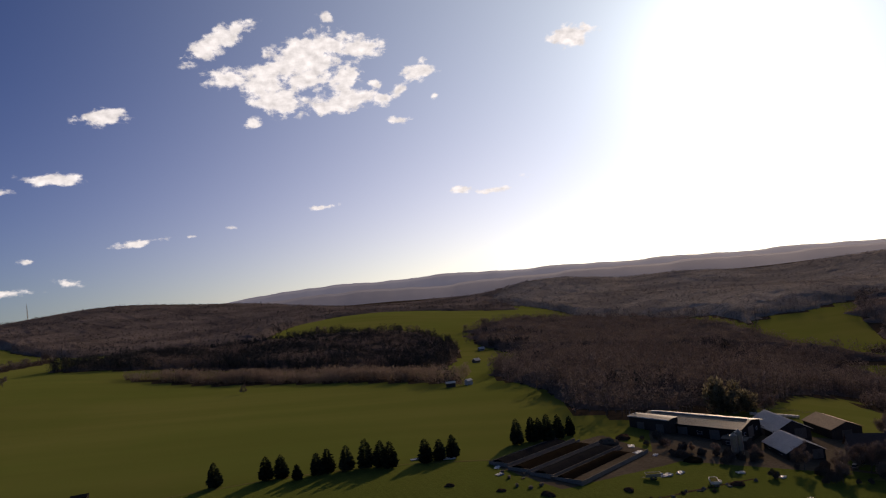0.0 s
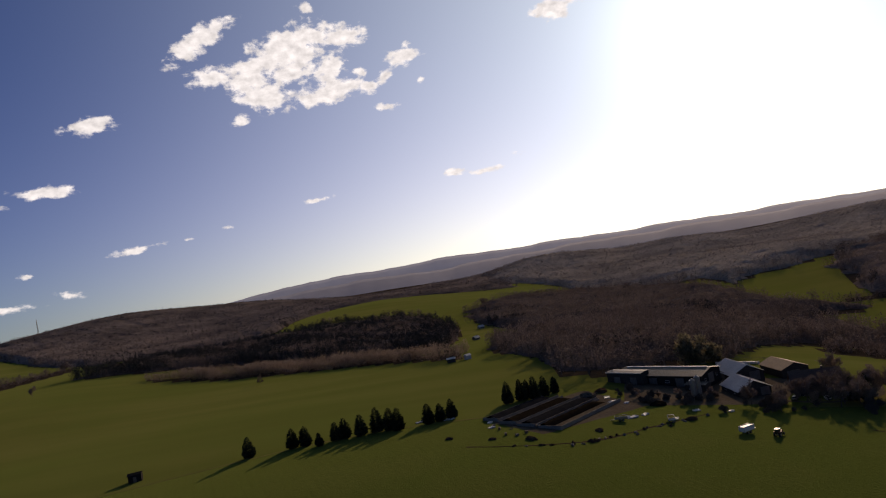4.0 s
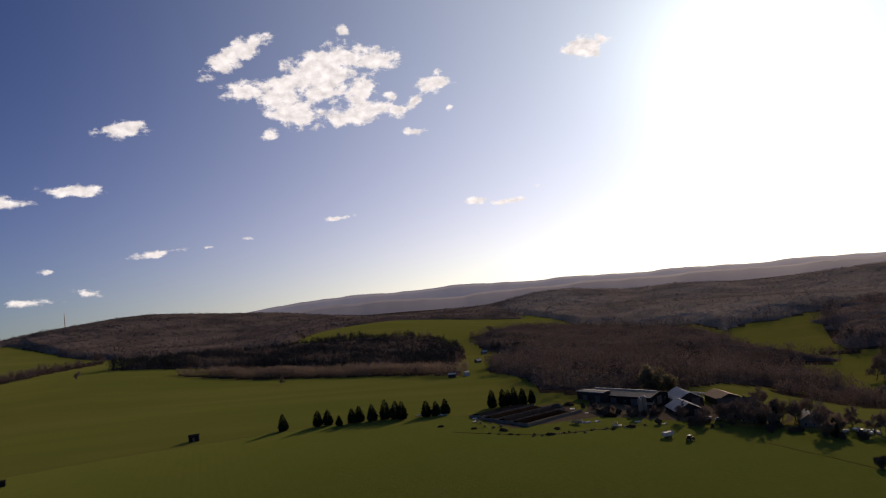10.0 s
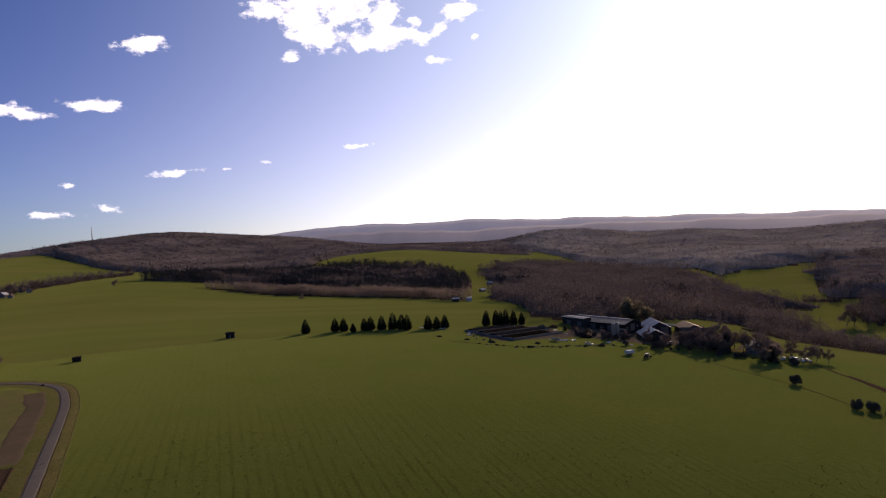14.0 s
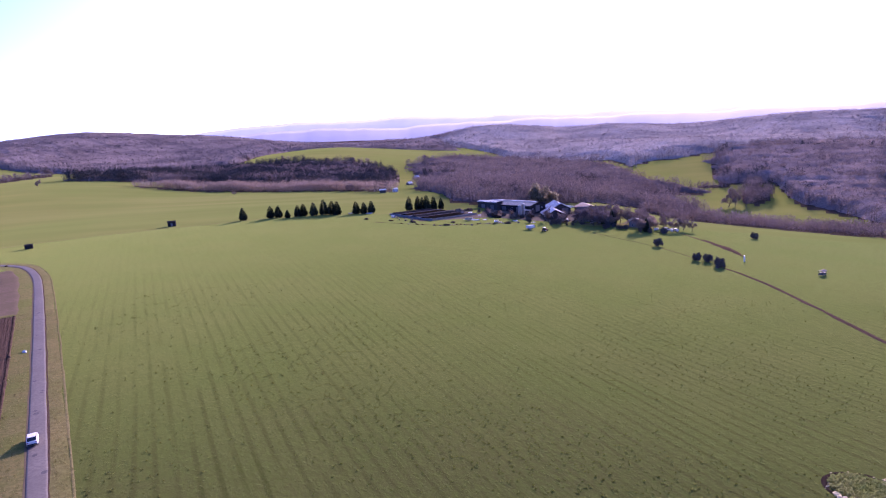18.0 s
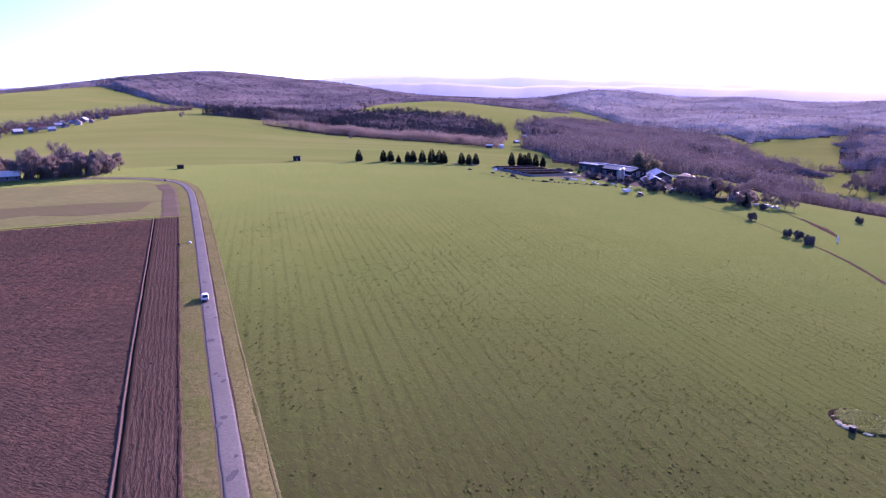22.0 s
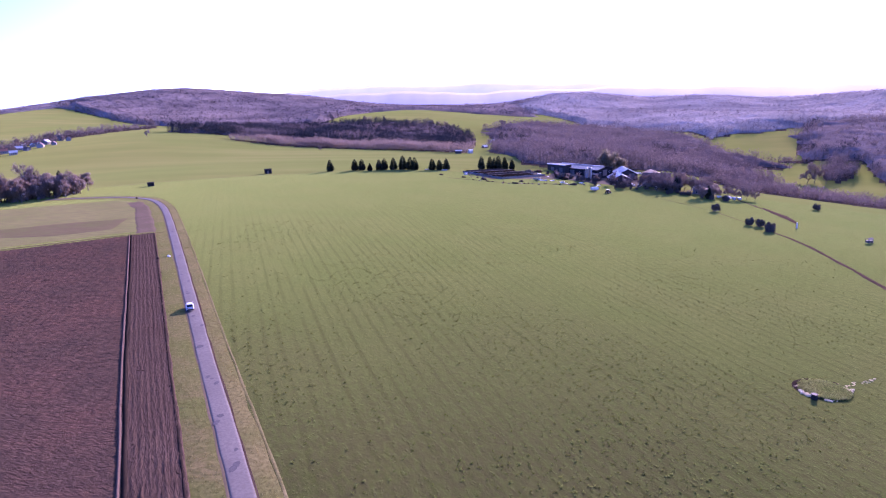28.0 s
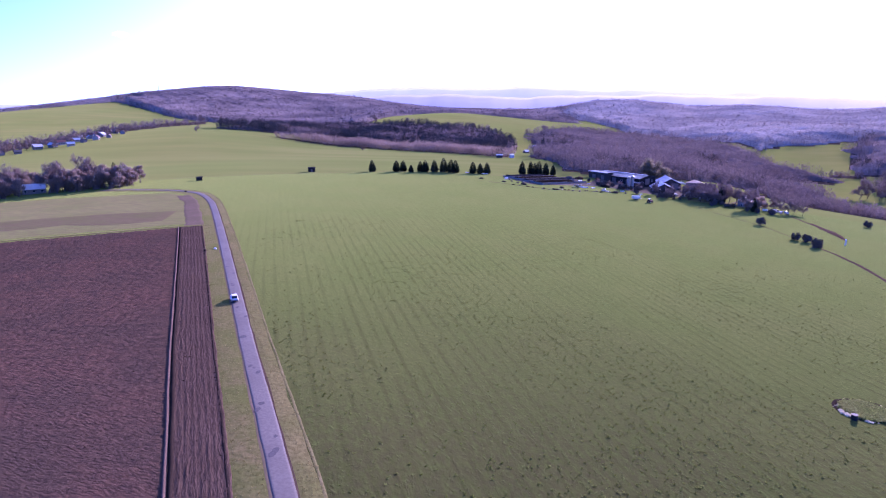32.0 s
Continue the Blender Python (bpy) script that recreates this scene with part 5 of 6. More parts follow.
building("lane_house", "house with an orange tiled roof behind bare trees", -246, 348, 28, 12, 9, 4.2, 3.4, CONCRETE, TERRACOTTA, 0.5, chimney=2, windows=[("s", -3, 1, 1.1, 1.2), ("s", 3, 1, 1.1, 1.2)])

# trees round the farm
for x, y, s, k in ((140, 410, 0.62, "tall"), (147, 403, 0.55, "tall"), (156, 396, 0.6, "pale"), (162, 392, 0.72, "tall"), (168, 388, 0.78, "tall"), (174, 392, 0.7, "pale"), (158, 404, 0.6, "tall"),
                   (182, 372, 0.9, "tall"), (186, 368, 0.85, "pale"), (190, 372, 0.9, "pale"), (178, 364, 0.8, "pale"), (194, 378, 0.6, "tall"), (198, 404, 0.7, "tall"), (204, 412, 0.75, "tall"),
                   (196, 438, 0.8, "tall"), (206, 450, 0.8, "pale"), (178, 482, 0.8, "tall"), (122, 430, 0.35, "tall"), (116, 436, 0.35, "pale"),
                   (133, 424, 0.4, "tall"), (109, 440, 0.3, "tall"), (186, 396, 0.75, "tall"), (190, 400, 0.7, "tall"), (192, 386, 0.8, "tall"), (199, 392, 0.75, "pale"), (208, 388, 0.6, "tall"), (203, 380, 0.7, "tall"), (142, 396, 0.5, "tall")):
    tree(k, x, y, s, "bare tree beside the farm buildings", "farm trees")
tree("round", 163, 493, 1.5, "big round olive-tinted tree behind the barn", "")
tree("round", 174, 492, 0.95, "smaller round tree beside the big one", "")
for x, y, s, k in ((161, 404, 0.75, "tall"), (165, 401, 0.8, "tall"), (169, 399, 0.85, "tall"), (173, 401, 0.8, "tall"), (177, 398, 0.85, "tall"), (181, 400, 0.8, "tall"), (157, 408, 0.65, "tall"),
                   (185, 403, 0.75, "tall"), (171, 393, 0.7, "tall"), (166, 395, 0.65, "tall"), (210, 372, 0.6, "tall"), (205, 368, 0.65, "tall"), (200, 366, 0.55, "tall"), (212, 366, 0.5, "tall")):
    tree(k, x, y, s, "dense bare tree in the farmhouse garden", "garden trees")
for x, y, h in ((172, 398, 9), (176, 396, 10), (179, 399, 8.5), (183, 366, 8)):
    conifer(x, y, h, int(x), 0.2, "dark spruce in the farmhouse garden", "garden spruces")
for k in range(74):
    x, y = cr.choice([(114, 432), (126, 424), (140, 414), (150, 400), (134, 402), (168, 384), (184, 364), (104, 452), (196, 396)])
    tree("bush", x + cr.uniform(-9, 9), y + cr.uniform(-6, 6), cr.uniform(0.35, 0.85), "bare shrub in the farm's hedges", "farm shrubs", "shrub", "bush")

# bushes by the field boundary
for x, y, s in ((163, 284, 0.95), (166, 280.5, 1.0), (164.5, 270.5, 1.05), (162.6, 267, 0.95), (165, 321, 1.1), (232, 338, 1.0)):
    b = tree("bush", x, y, s, "dense dark bush by the meadow track", "boundary bushes", "bush", "bush")
# trees in the fields beyond
tree("tall", -88, 715, 0.55, "lone bare tree in the wide meadow", "")
tree("tall", -440, 1190, 1.1, "lone round bare tree on the hill pasture", "")
for a, d, s in ((33.7, 735, 1.5), (34.2, 742, 1.3), (35.0, 740, 1.2), (-31, 880, 0.9), (-30, 900, 0.8), (-5.8, 1300, 1.1), (9.2, 1180, 1.2), (8.6, 740, 0.7)):
    x, y = polar(a, d)
    tree("tall", x, y, s, "tall bare tree standing at a field edge", "field trees")


# ---------------------------------------------------------------- vehicles
def wheel(parent, x, y, r, w):
    bm = bmesh.new()
    bmesh.ops.create_cone(bm, cap_ends=True, segments=18, radius1=r, radius2=r, depth=w, matrix=Matrix.Translation((x, y, r)) @ Matrix.Rotation(radians(90), 4, "X"))
    t = part("wheel", bm, RUBBER, parent, "black tyre")
    bm = bmesh.new()
    bmesh.ops.create_cone(bm, cap_ends=True, segments=14, radius1=r * 0.6, radius2=r * 0.6, depth=w + 0.02, matrix=Matrix.Translation((x, y, r)) @ Matrix.Rotation(radians(90), 4, "X"))
    part("rim", bm, STEEL, t)


def lofted(sections, width):
    """A closed shell from side profile sections (x, z0, z1, half width)."""
    bm = bmesh.new()
    rings = []
    for x, z0, z1, hw in sections:
        rings.append([bm.verts.new(p) for p in ((x, -hw * width, z0), (x, -hw * width, (z0 + z1) / 2), (x, -hw * width * 0.9, z1), (x, hw * width * 0.9, z1), (x, hw * width, (z0 + z1) / 2), (x, hw * width, z0))])
    for a, b in zip(rings, rings[1:]):
        for k in range(6):
            bm.faces.new((a[k], a[(k + 1) % 6], b[(k + 1) % 6], b[k]))
    bm.faces.new(rings[0][::-1])
    bm.faces.new(rings[-1])
    bmesh.ops.recalc_face_normals(bm, faces=bm.faces)
    return bm


def car(x, y, turn, paint, label, up=0.0):
    c = thing("car", label, "car", pose(x, y, float(height(x, y)) + up, 0, 0, turn), "")
    body = lofted([(-2.05, 0.5, 0.85, 0.78), (-1.95, 0.3, 0.92, 0.9), (-1.2, 0.22, 0.96, 0.98), (0.6, 0.22, 0.95, 1.0), (1.5, 0.25, 0.86, 0.96), (2.0, 0.32, 0.74, 0.85), (2.1, 0.42, 0.64, 0.72)], 0.86)
    part("body", body, paint, c)
    cabin = lofted([(-1.75, 0.92, 1.0, 0.78), (-1.3, 0.93, 1.42, 0.76), (-0.3, 0.93, 1.47, 0.76), (0.35, 0.93, 1.4, 0.75), (1.05, 0.92, 0.97, 0.8)], 0.82)
    part("windows", cabin, GLASS, c, "dark car windows")
    part("car_roof", lofted([(-1.35, 1.40, 1.46, 0.7), (-0.3, 1.46, 1.52, 0.74), (0.3, 1.40, 1.45, 0.7)], 0.84), paint, c)
    for s in (-1, 1):
        for wx in (-1.25, 1.3):
            wheel(c, wx, s * 0.74, 0.31, 0.2)
        part("headlight", boxed(1.96, 2.08, s * 0.52 - 0.14, s * 0.52 + 0.14, 0.6, 0.72, bevel=0.02), STEEL, c)
        part("tail_light", boxed(-2.08, -1.98, s * 0.6 - 0.12, s * 0.6 + 0.12, 0.7, 0.86, bevel=0.02), RED_PAINT, c)
    part("bumper", boxed(-2.12, -2.0, -0.7, 0.7, 0.36, 0.56, bevel=0.03), RUBBER, c)
    return c


lane_spot = (-49.0, 142.0)
car(lane_spot[0], lane_spot[1], 110.5, WHITE_PAINT, "white hatchback driving along the narrow lane", 0.145)
for x, y, t, m, w in ((153.5, 411.5, 40, WHITE_PAINT, "white car parked on the farm drive"), (157, 409, 40, STEEL, "silver car parked on the farm drive"), (166.5, 404, 70, WHITE_PAINT, "pale car beside the farmhouse"),
                      (171, 402.5, 70, STEEL, "silver car beside the farmhouse"), (200, 372, 20, WHITE_PAINT, "white car at the garden's end")):
    car(x, y, t, m, w, 0.12)


def tractor(x, y, turn, paint, label):
    c = thing("tractor", label, "tractor", stand(x, y, turn))
    part("bonnet", boxed(0.2, 2.0, -0.4, 0.4, 0.75, 1.45, bevel=0.08), paint, c)
    part("chassis", boxed(-1.2, 1.9, -0.3, 0.3, 0.5, 0.8, bevel=0.04), STEEL, c)
    part("cab", boxed(-1.25, 0.15, -0.65, 0.65, 1.0, 2.35, bevel=0.06), GLASS, c, "glazed cab")
    part("cab_roof", boxed(-1.35, 0.25, -0.75, 0.75, 2.36, 2.5, bevel=0.05), WHITE_PAINT, c)
    for s in (-1, 1):
        wheel(c, -0.8, s * 0.85, 0.75, 0.42)
        wheel(c, 1.5, s * 0.75, 0.45, 0.3)
        part("mudguard", boxed(-1.5, -0.1, s * 0.85 - 0.22, s * 0.85 + 0.22, 1.5, 1.6, bevel=0.03), paint, c)
    return c


def trailer(x, y, turn, mat, label, high=1.0):
    c = thing("trailer", label, "trailer", stand(x, y, turn))
    part("bed", boxed(-2.2, 2.2, -1.1, 1.1, 0.85, 1.0), STEEL, c)
    for nm, d in (("side_board", (-2.2, 2.2, -1.14, -1.08)), ("side_board", (-2.2, 2.2, 1.08, 1.14)), ("end_board", (-2.24, -2.18, -1.08, 1.08)), ("end_board", (2.18, 2.24, -1.08, 1.08))):
        part(nm, boxed(*d, 1.0, 1.0 + high), mat, c)
    part("drawbar", boxed(2.2, 3.8, -0.06, 0.06, 0.6, 0.72), STEEL, c)
    part("load", boxed(-2.1, 2.1, -1.0, 1.0, 1.0, 1.0 + high * 0.9, bevel=0.15), PALE_GRASS if high < 1 else WHITE_PAINT, c)
    for s in (-1, 1):
        for wx in (-0.6, 0.5):
            wheel(c, wx, s * 1.0, 0.42, 0.28)
    return c


tractor(123.4, 371, 30, RED_PAINT, "red tractor with a white cab roof in the meadow")
trailer(117, 377.5, 15, WHITE_PAINT, "white box trailer at the meadow's edge", 1.5)
trailer(103, 399.5, 70, WHITE_PAINT, "pale farm trailer beside the yard", 0.8)
trailer(88, 407.5, 160, STEEL, "grey tipping trailer with straw", 0.8)
tractor(145, 420, 120, STEEL, "grey loader parked in the yard")


def bale(x, y, turn, mat, label, group, r=0.65):
    b = thing("round_bale", label, "bale", stand(x, y, turn), group)
    bm = bmesh.new()
    bmesh.ops.create_cone(bm, cap_ends=True, segments=18, radius1=r, radius2=r, depth=1.25, matrix=Matrix.Translation((0, 0, r)) @ Matrix.Rotation(radians(90), 4, "X"))
    part("wrapped_roll", bm, mat, b)
    for s in (-1, 1):
        bm = bmesh.new()
        bmesh.ops.create_cone(bm, cap_ends=True, segments=18, radius1=r * 0.9, radius2=r * 0.55, depth=0.06, matrix=Matrix.Translation((0, s * 0.655, r)) @ Matrix.Rotation(radians(-90 * s), 4, "X"))
        part("end_fold", bm, mat, b)


for k in range(13):
    bale(172 + k * 1.45, 486 - k * 0.55, 70, WHITE_PAINT, "white wrapped round bale in a row", "bale row behind the shed")
for k in range(8):
    bale(193 + k * 1.45, 474 - k * 0.7, 65, WHITE_PAINT, "white wrapped round bale in a row", "bale row by the field")
for k in range(11):
    bale(196 + cr.uniform(-6, 14), 372 + cr.uniform(-5, 8), cr.uniform(0, 180), WHITE_PAINT if k % 3 else BLUE_SHEET, "wrapped round bale lying at the yard's end", "scattered bales")

# odds and ends round the bays: pallets, sheets, heaps, boards
def pallet_stack(x, y, turn, n_high):
    b = thing("pallet_stack", "stack of grey wooden pallets", "pallets", stand(x, y, turn), "pallet stacks")
    for k in range(n_high):
        for s in range(3):
            part("runner", boxed(-0.6, 0.6, -0.38 + s * 0.35, -0.3 + s * 0.35, k * 0.15, k * 0.15 + 0.1), TIMBER, b)
        for s in range(5):
            part("slat", boxed(-0.6 + s * 0.26, -0.46 + s * 0.26, -0.4, 0.4, k * 0.15 + 0.1, k * 0.15 + 0.125), TIMBER, b)


def heap(x, y, rx, ry, h, mat, label, category="heap"):
    bm = bmesh.new()
    bmesh.ops.create_icosphere(bm, subdivisions=3, radius=1)
    for v in bm.verts:
        k = 1 + 0.35 * noise.noise(v.co * 1.7 + Vector((x, y, 0)))
        v.co = Vector((v.co.x * rx * k, v.co.y * ry * k, max(-0.3, v.co.z * h * k)))
    me = bpy.data.meshes.new("mound")
    bm.to_mesh(me)
    bm.free()
    me.materials.append(mat)
    ob = new("mound", me)
    ob.matrix_basis = stand(x, y, x * 13 % 180)
    return tagged(ob, label, category)


def tarp(x, y, w, l, turn, mat, label):
    bm = bmesh.new()
    bmesh.ops.create_grid(bm, x_segments=10, y_segments=10, size=0.5)
    for v in bm.verts:
        v.co = Vector((v.co.x * w, v.co.y * l, 0.35 + 0.3 * noise.noise(Vector((v.co.x * 4 + x, v.co.y * 4 + y, 0)))))
    rim = [e for e in bm.edges if e.is_boundary]
    ext = bmesh.ops.extrude_edge_only(bm, edges=rim)
    for v in ext["geom"]:
        if isinstance(v, bmesh.types.BMVert):
            v.co.z = -0.1
    me = bpy.data.meshes.new("covered_heap")
    bm.to_mesh(me)
    bm.free()
    me.materials.append(mat)
    ob = new("covered_heap", me)
    ob.matrix_basis = stand(x, y, turn)
    return tagged(ob, label, "covered heap")


for k in range(9):
    pallet_stack(cr.uniform(44, 58), cr.uniform(404, 430), cr.uniform(0, 90), cr.randint(2, 7))
for x, y, w, l, t in ((47, 434, 3.5, 2, 20), (44, 428, 2.4, 1.6, 60), (52, 440, 2.5, 1.5, 10), (93, 410, 4.5, 2.2, 15), (99, 412, 3.0, 1.8, 40), (97, 437, 4, 3, 20), (101, 433, 2.4, 1.6, 50), (91, 411, 3, 1.8, 25), (43, 420, 2.6, 1.6, 35), (106, 402, 2.4, 1.5, 60), (98, 446, 3.2, 2.4, 70), (118, 410, 2.6, 1.6, 0), (128, 404, 2.2, 1.5, 30), (30, 444, 5, 2.4, 5), (19, 446, 4, 2, 12)):
    tarp(x, y, w, l, t, BLUE_SHEET if int(x) % 2 else WHITE_PAINT, "pale plastic sheet over a low heap")
for x, y, rx, ry, h, m, w in ((92, 452, 4, 3, 2, GRAVEL, "heap of pale gravel in the yard"), (100, 458, 3, 2.6, 1.6, SOIL, "heap of brown soil in the yard"), (110, 424, 3.4, 2, 1.5, SILAGE, "heap of brown manure by the barn"),
                              (52, 398, 2.2, 1.4, 1.1, SOIL_DARK, "dark heap of soil at the yard's edge"), (76, 398, 1.8, 1.3, 0.9, SOIL_DARK, "dark heap of soil at the yard's edge"), (110, 399, 2.2, 1.5, 1.2, SOIL_DARK, "dark heap of branches by the hedge"),
                              (26, 412, 1.6, 1.1, 0.7, SOIL_DARK, "dark heap of manure in the meadow"), (40, 404, 1.5, 1.0, 0.7, SOIL_DARK, "dark heap of manure in the meadow")):
    heap(x, y, rx, ry, h, m, w)

# clutter strewn along the ditch at the yard's edge
for k in range(30):
    f = cr.random()
    x, y = along(np.array(EDGE_DITCH), 14 + 80 * f, cr.gauss(0.6, 1.0))
    m, w = cr.choice([(SOIL_DARK, "small dark heap of turf along the ditch"), (SOIL_DARK, "small dark heap of turf along the ditch"), (CONCRETE, "broken concrete lump along the ditch"), (TIMBER, "small pile of grey timber along the ditch")])
    heap(x, y, cr.uniform(0.4, 1.3), cr.uniform(0.3, 0.7), cr.uniform(0.35, 0.9), m, w)


def fence(points, label, height_m=1.15, gap=3.0):
    line = smooth_line(points, gap)
    f = thing("fence", label, "fence", Matrix.Identity(4))
    me = bpy.data.meshes.new("post")
    bm = tube(bmesh.new(), 0, 0, -0.3, height_m, 0.07, sides=6)
    bm.to_mesh(me)
    bm.free()
    me.materials.append(TIMBER)
    for x, y in line:
        piece("post", me, f, stand(x, y))
    for up in (0.5, 0.95):
        bm = bmesh.new()
        for (x0, y0), (x1, y1) in zip(line, line[1:]):
            a, b = Vector((x0, y0, float(height(x0, y0)) + up)), Vector((x1, y1, float(height(x1, y1)) + up))
            d = (b - a)
            m = Matrix.Translation((a + b) / 2) @ d.to_track_quat("X", "Z").to_matrix().to_4x4() @ Matrix.Diagonal((d.length, 0.03, 0.09, 1))
            bmesh.ops.create_cube(bm, size=1, matrix=m)
        part("rail", bm, TIMBER, f)


fence([(228, 392), (214, 404), (204, 396), (196, 384)], "grey timber rail fence by the farm track")
fence([(172, 505), (190, 497), (208, 486)], "grey timber rail fence behind the sheds")

# ---------------------------------------------------------------- small things in the meadow
def post(x, y, h, r, mat, name, label, category):
    ob = thing(name, label, category, stand(x, y))
    part("shaft", tube(bmesh.new(), 0, 0, -0.3, h, r, r * 0.85, 8), mat, ob)
    part("cap", tube(bmesh.new(), 0, 0, h, h + 0.12, r * 1.15, r * 0.4, 8), WHITE_PAINT, ob)
    return ob


post(181.5, 277, 2.6, 0.35, WHITE_PAINT, "white_post", "thick white marker post by the mud patch", "post")
stone = heap(-72, 195.5, 0.55, 0.4, 0.5, WHITE_PAINT, "pale boundary stone on the grass verge", "stone")
stone.name = "boundary_stone"
for x, y in ((-136.5, 336), (-74, 192)):
    heap(x, y, 0.6, 0.5, 0.8, SOIL_DARK, "dark clump of weeds beside the lane", "weed clump").name = "weed_clump"


def hay_rack(x, y, turn):
    b = thing("hay_rack", "dark covered hay rack on the meadow", "hay rack", stand(x, y, turn))
    for sx in (-1, 1):
        for sy in (-1, 1):
            part("leg", boxed(sx * 1.3 - 0.06, sx * 1.3 + 0.06, sy * 0.8 - 0.06, sy * 0.8 + 0.06, -0.2, 1.9), TIMBER, b)
    part("cover", gable_roof(bmesh.new(), 2.8, 1.8, 0.4, 0.2, 0.06), TIMBER, b).location.z = 1.9
    part("rack_body", boxed(-1.25, 1.25, -0.7, 0.7, 0.5, 1.3), TIMBER, b)
    part("trough", boxed(1.4, 2.6, -0.4, 0.4, 0.0, 0.45, bevel=0.04), STEEL, b)


hay_rack(190, 242, 25)

# the overgrown hollow in the meadow, with pale rubble on its rim
sx, sy = 81.0, 110.8
RING_WEEDS = material("ring_weeds", [(0.19, 0.23, 0.06), (0.24, 0.25, 0.09), (0.16, 0.185, 0.05)], 0.95, (0.3, 2.0), 0, island=0.4, spec=0.0, thin=0.45)
RUBBLE = material("pale_rubble", [(0.699, 0.553, 0.283), (0.631, 0.499, 0.256), (0.546, 0.427, 0.217)], 0.95, (0.4, 3.0), 0.3, 0.03, spec=0.05)
# dark band along part of the rim: the hollow's shadow, painted on
rim_line = smooth_line([(sx + 5.4 * math.cos(radians(q)), sy + 5.2 * math.sin(radians(q))) for q in range(20, 231, 14)], 0.6)
tagged(ribbon("hollow_edge", rim_line, -0.5, 0.4, 0.07, SHADED_SOIL, 4, 0.22), "edge of the weedy hollow, its shadow painted as dark earth", "earth edge", "", "structure")
ring = thing("rubble_ring", "pale rubble stones heaped round a weedy hollow", "stone ring", stand(sx, sy))


def rubble(count, a0, a1, reach, size):
    """Flat stones strewn along an arc of the rim."""
    for _ in range(count):
        a, q = radians(cr.uniform(a0, a1)), reach + cr.gauss(0, 0.28)
        px, py = sx + q * math.cos(a), sy + q * math.sin(a)
        s = cr.uniform(0.5, 1.2) * size
        bm = bmesh.new()
        bmesh.ops.create_icosphere(bm, subdivisions=1, radius=1)
        for v in bm.verts:
            v.co = Vector((v.co.x * s * cr.uniform(0.8, 1.4), v.co.y * s * cr.uniform(0.7, 1.1), v.co.z * s * 0.6))
        st = part("stone", bm, RUBBLE, ring)
        st.location = (px - sx, py - sy, float(height(px, py)) - float(height(sx, sy)) + s * 0.25)
        st.rotation_euler = (cr.uniform(-0.2, 0.2), cr.uniform(-0.2, 0.2), cr.uniform(0, 3.1))


rubble(26, 180, 218, 5.3, 0.42)
rubble(14, 232, 262, 5.2, 0.24)
rubble(30, -14, 14, 4.7, 0.36)
rubble(10, 25, 175, 5.2, 0.16)
for k in range(16):
    f = k / 15
    px, py = sx + 5.6 + 8.5 * f + cr.gauss(0, 0.3), sy + 1.6 + 3.2 * f + cr.gauss(0, 0.2)
    heap(px, py, cr.uniform(0.12, 0.36), cr.uniform(0.1, 0.24), 0.1, RUBBLE, "flat pale stone lying in the grass", "stone").name = "field_stone"
barrel = thing("water_barrel", "dark water barrel beside the rubble ring", "barrel", stand(76.3, 107.1))
part("drum", tube(bmesh.new(), 0, 0, -0.05, 1.0, 0.58, 0.54, 14), RUBBER, barrel)
part("rim", tube(bmesh.new(), 0, 0, 1.0, 1.06, 0.6, sides=14), RUBBER, barrel)
part("band", tube(bmesh.new(), 0, 0, 0.46, 0.52, 0.61, sides=14), RUBBER, barrel)
k = 900
wa, wr = rng.uniform(0, 6.283, k), 4.65 * np.sqrt(rng.uniform(0, 1, k))
px, py = sx + wr * np.cos(wa), sy + wr * np.sin(wa)
wv, wf = sprays(np.stack([px, py, height(px, py) + 0.14], 1), np.full((k, 3), 0.3), 14, 0.2, 0.5, 0.35)
tagged(new("ring_weeds", mesh_of("ring_weeds", wv, wf, [RING_WEEDS])), "yellow-green weeds inside the rubble ring", "weeds", "", "stuff")

# grass tussocks over the near meadow, and rough grass on the verges
def tussocks(name, label, x, y, size, mat, blades=6):
    keep = len(x)
    s = rng.uniform(0.5, 1.3, keep) * size
    v, f = sprays(np.stack([x, y, height(x, y) + 0.1 * s / size], 1), np.stack([s, s, s * 0.35], 1), blades, s * 0.75, 0.8, 0.3)
    return tagged(new(name, mesh_of(name, v, f, [mat])), label, "grass", "", "stuff")


k = 30000
a, d = np.radians(rng.uniform(-24, 44, k)), 30 + 230 * rng.uniform(0, 1, k) ** 0.62
x, y = d * np.sin(a), d * np.cos(a)
c18, s18 = math.cos(radians(14.5)), math.sin(radians(14.5))
across, down = x * c18 + y * s18, y * c18 - x * s18
across = np.round(across / 2.9) * 2.9 + rng.normal(0, 0.8, k)
x, y = across * c18 - down * s18, across * s18 + down * c18
road_x = np.interp(y, ROAD[3:140, 1], ROAD[3:140, 0])
keep = (x > road_x + 6) & (np.sin(x * 0.07 + 2 * np.sin(y * 0.045)) + rng.normal(0, 0.9, k) > 0.1) & (rng.uniform(0, 1, k) < 1.3 - d / 240)
MEADOW_TUFT = material("meadow_tuft", [(0.102, 0.128, 0.0299), (0.12, 0.128, 0.0384), (0.0811, 0.0982, 0.0239)], 0.95, (0.05, 0.8), 0, island=0.3, spec=0.0, thin=0.6)
tussocks("meadow_tussocks", "dark grass tussocks and mole casts in the meadow", x[keep], y[keep], 0.22, MEADOW_TUFT, 7)
step = np.linalg.norm(np.diff(ROAD, axis=0), axis=1).sum()
vx, vy = [], []
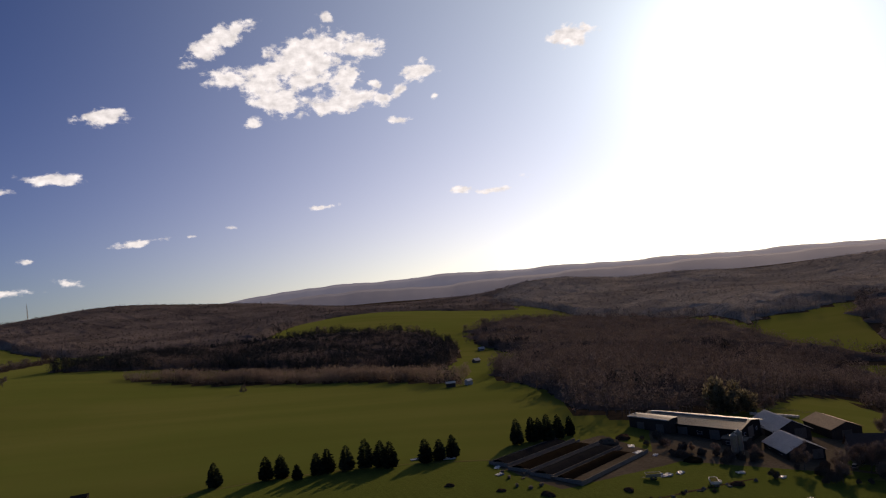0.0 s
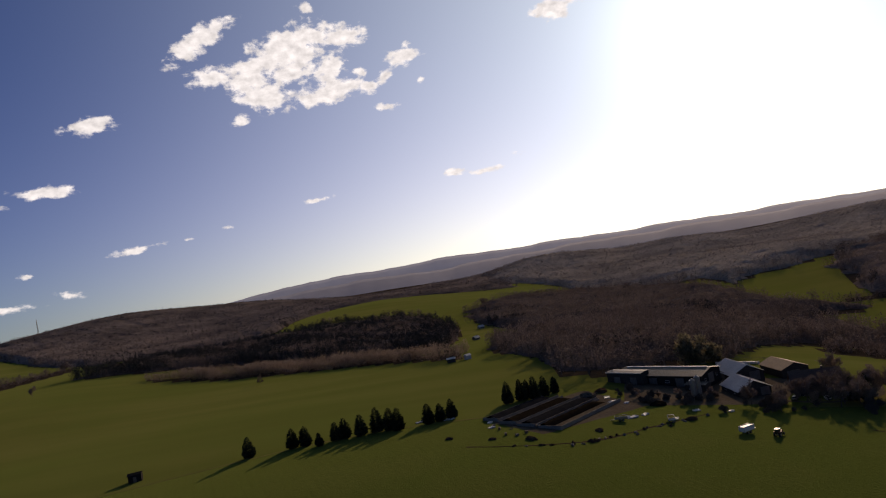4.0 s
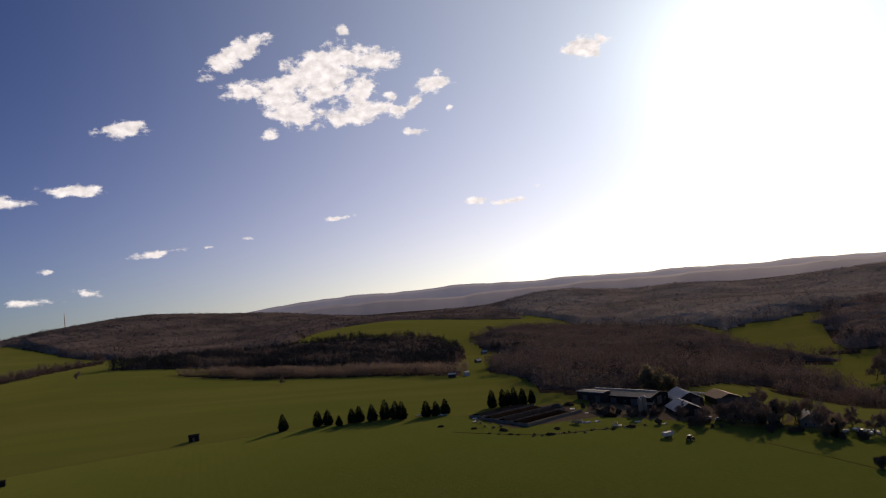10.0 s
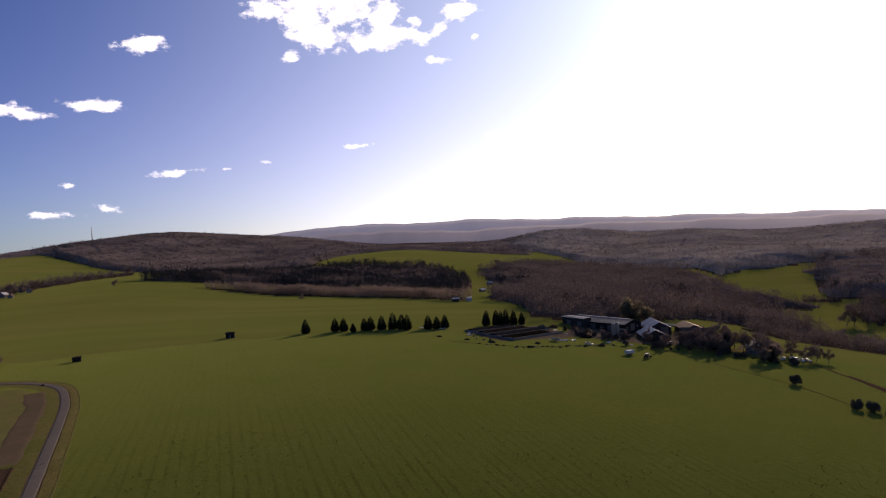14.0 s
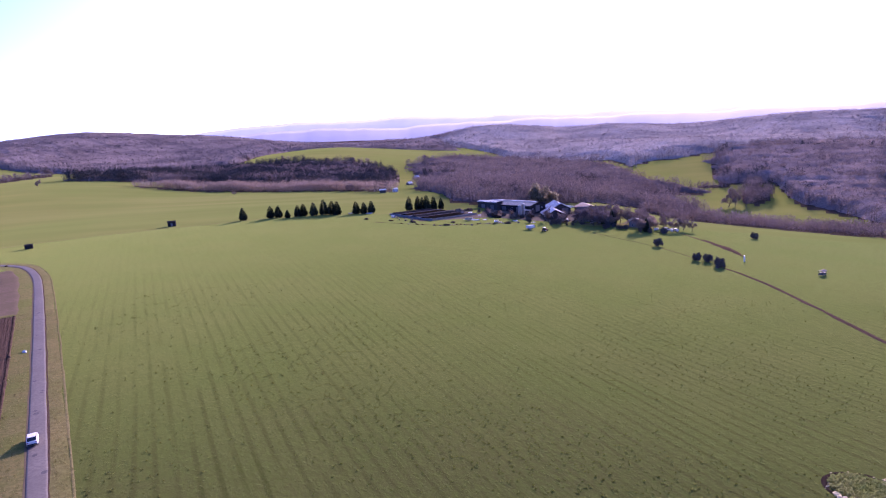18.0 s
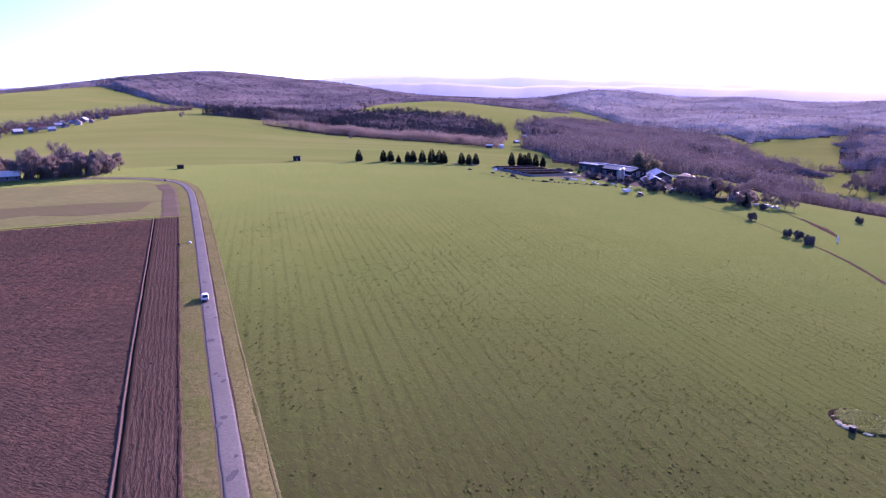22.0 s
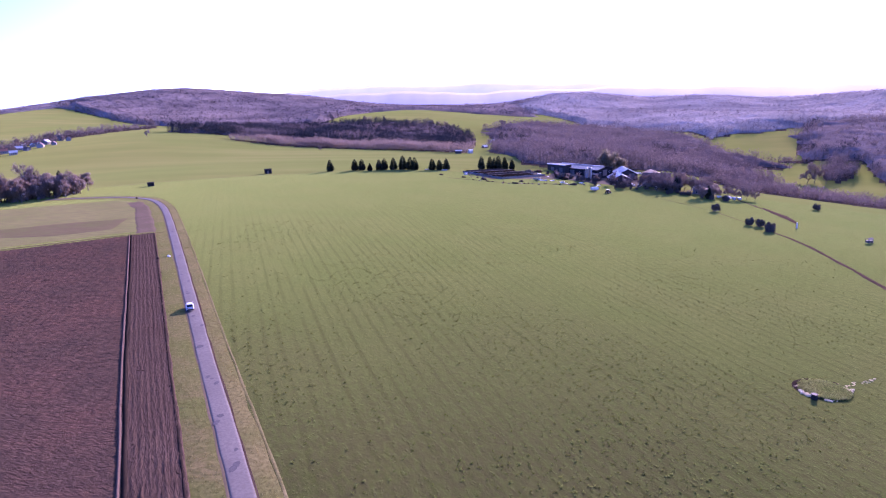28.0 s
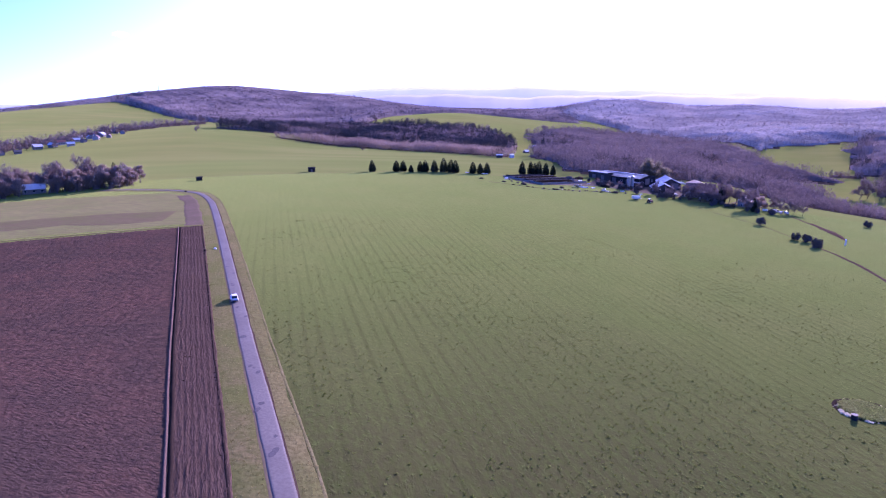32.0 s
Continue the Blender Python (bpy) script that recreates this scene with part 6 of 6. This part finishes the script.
for q in range(6500):
    s, side = cr.uniform(60, 330), cr.random()
    off = cr.uniform(2.0, 4.8) if side < 0.5 else cr.uniform(-6.0, -1.9)
    px, py = along(ROAD, s, off)
    vx.append(px)
    vy.append(py)
tussocks("verge_grass", "rough yellowish grass along the lane", np.array(vx), np.array(vy), 0.11, STRAW_WEED, 5)

# clods thrown up along the furrows
cx, cy = [], []
for q in range(1000):
    s = cr.uniform(60, 300)
    off = cr.choice([-13.6, -6.2, cr.uniform(-13, -6.4), cr.uniform(-40, -14)]) + cr.gauss(0, 0.25)
    px, py = along(ROAD, s, off)
    if py < 236:
        cx.append(px)
        cy.append(py)
cv, cf = sprays(np.stack([np.array(cx), np.array(cy), height(np.array(cx), np.array(cy)) + 0.12], 1), np.full((len(cx), 3), 0.12), 3, 0.12, 0.2, 0.8)
tagged(new("soil_clods", mesh_of("soil_clods", cv, cf, [SOIL_DARK])), "dark clods of turned soil", "clods", "", "stuff")

# repairs in the lane's surface
road_ob = bpy.data.objects["road"]
for s in np.concatenate([rng.uniform(95, 330, 34)]):
    off, rx, ry = cr.uniform(-1.0, 1.0), cr.uniform(0.25, 0.6), cr.uniform(0.25, 0.9)
    px, py = along(ROAD, float(s), off)
    q = np.linspace(0, 6.283, 11)[:-1]
    ex, ey = px + np.cos(q) * rx * rng.uniform(0.8, 1.2, 10), py + np.sin(q) * ry * rng.uniform(0.8, 1.2, 10)
    crown = 0.10 + 0.04 * (1 - (off / 1.66) ** 2) + 0.012
    rim = np.stack([ex, ey, height(ex, ey) + crown], 1)
    verts = np.vstack([[px, py, float(height(px, py)) + crown + 0.01], rim])
    faces = [(0, 1 + i, 1 + (i + 1) % 10) for i in range(10)]
    piece("tar_patch", mesh_of("tar_patch", verts, faces, [ASPHALT_PATCH]), road_ob)

# ---------------------------------------------------------------- the village, the mast and far houses
RENDERED = material("grey_render", [(0.3, 0.28, 0.25), (0.25, 0.23, 0.2), (0.2, 0.18, 0.16)], 0.9, (0.05, 1.0), 0.2, 0.02, vary=0.4)


def cottage(x, y, turn, size, roof):
    h = thing("cottage", "small village house with pale walls", "house", stand(x, y, turn), "village houses")
    part("wall", gable_walls(bmesh.new(), 11 * size, 8 * size, 4 * size, 3 * size), RENDERED, h)
    part("roof", gable_roof(bmesh.new(), 11 * size, 8 * size, 3 * size, 0.5, 0.2), roof, h).location.z = 4 * size
    for u in (-3, 0, 3):
        part("window", boxed(u * size - 0.6, u * size + 0.6, -4 * size - 0.05, -4 * size + 0.02, 1.2 * size, 2.6 * size), GLASS, h)
    part("chimney", boxed(1.5, 2.2, -0.4, 0.4, 6 * size, 8.2 * size), ROOF_TILE, h)


for a, d in ((-33.5, 850), (-32.2, 890), (-31.2, 900), (-30.6, 925), (-30.0, 890), (-29.6, 950), (-29.1, 925), (-28.7, 975), (-28.2, 945), (-27.8, 990), (-27.3, 960), (-26.8, 1040), (-26.3, 1010), (-29.3, 1000), (-28.4, 1030), (-27.0, 1090), (-34.6, 850), (-36.2, 830), (7.6, 845), (8.3, 960)):
    x, y = polar(a, d)
    if a > 0:
        cottage(x, y, cr.uniform(0, 180), 0.6, ROOF_LIGHT)
        continue
    cottage(x, y, cr.uniform(0, 180), cr.uniform(0.6, 0.9), cr.choice([ROOF_TILE, ROOF_TILE, ROOF_LIGHT, ROOF_DARK, TERRACOTTA]))
for k in range(70):
    a = cr.uniform(-37, -25.0)
    x, y = polar(a, 825 + (a + 37) * 20 + cr.uniform(-40, 90))
    tree("tall" if k % 2 else "pale", x, y, cr.uniform(0.45, 0.85), "bare garden tree among the village houses", "village garden trees")
tree("tall", -322, 850, 0.7, "lone bare tree on the pasture's edge", "")


def lattice_mast(x, y, tall):
    m = thing("radio_mast", "slender lattice radio mast on the wooded hill", "mast", stand(x, y))
    legs = [Vector((math.cos(q * 2.094), math.sin(q * 2.094), 0)) for q in range(3)]
    for v in legs:
        vs, fs = [], []
        limb(vs, fs, v * 2.4, v * 0.5 + Vector((0, 0, tall)), 0.5, 0.32, 4)
        piece("leg", mesh_of("leg", np.array([tuple(p) for p in vs]), fs, [STEEL]), m)
    for k in range(10):
        z0, z1 = tall * k / 10, tall * (k + 1) / 10
        r0, r1 = 2.4 - 1.9 * k / 10, 2.4 - 1.9 * (k + 1) / 10
        for q in range(3):
            vs, fs = [], []
            limb(vs, fs, legs[q] * r0 + Vector((0, 0, z0)), legs[(q + 1) % 3] * r1 + Vector((0, 0, z1)), 0.14, 0.14, 4)
            piece("brace", mesh_of("brace", np.array([tuple(p) for p in vs]), fs, [STEEL]), m)
    part("antenna", tube(bmesh.new(), 0, 0, tall, tall + 7, 0.22, 0.1, 6), STEEL, m)


lattice_mast(*polar(-23.3, 2450), 56)
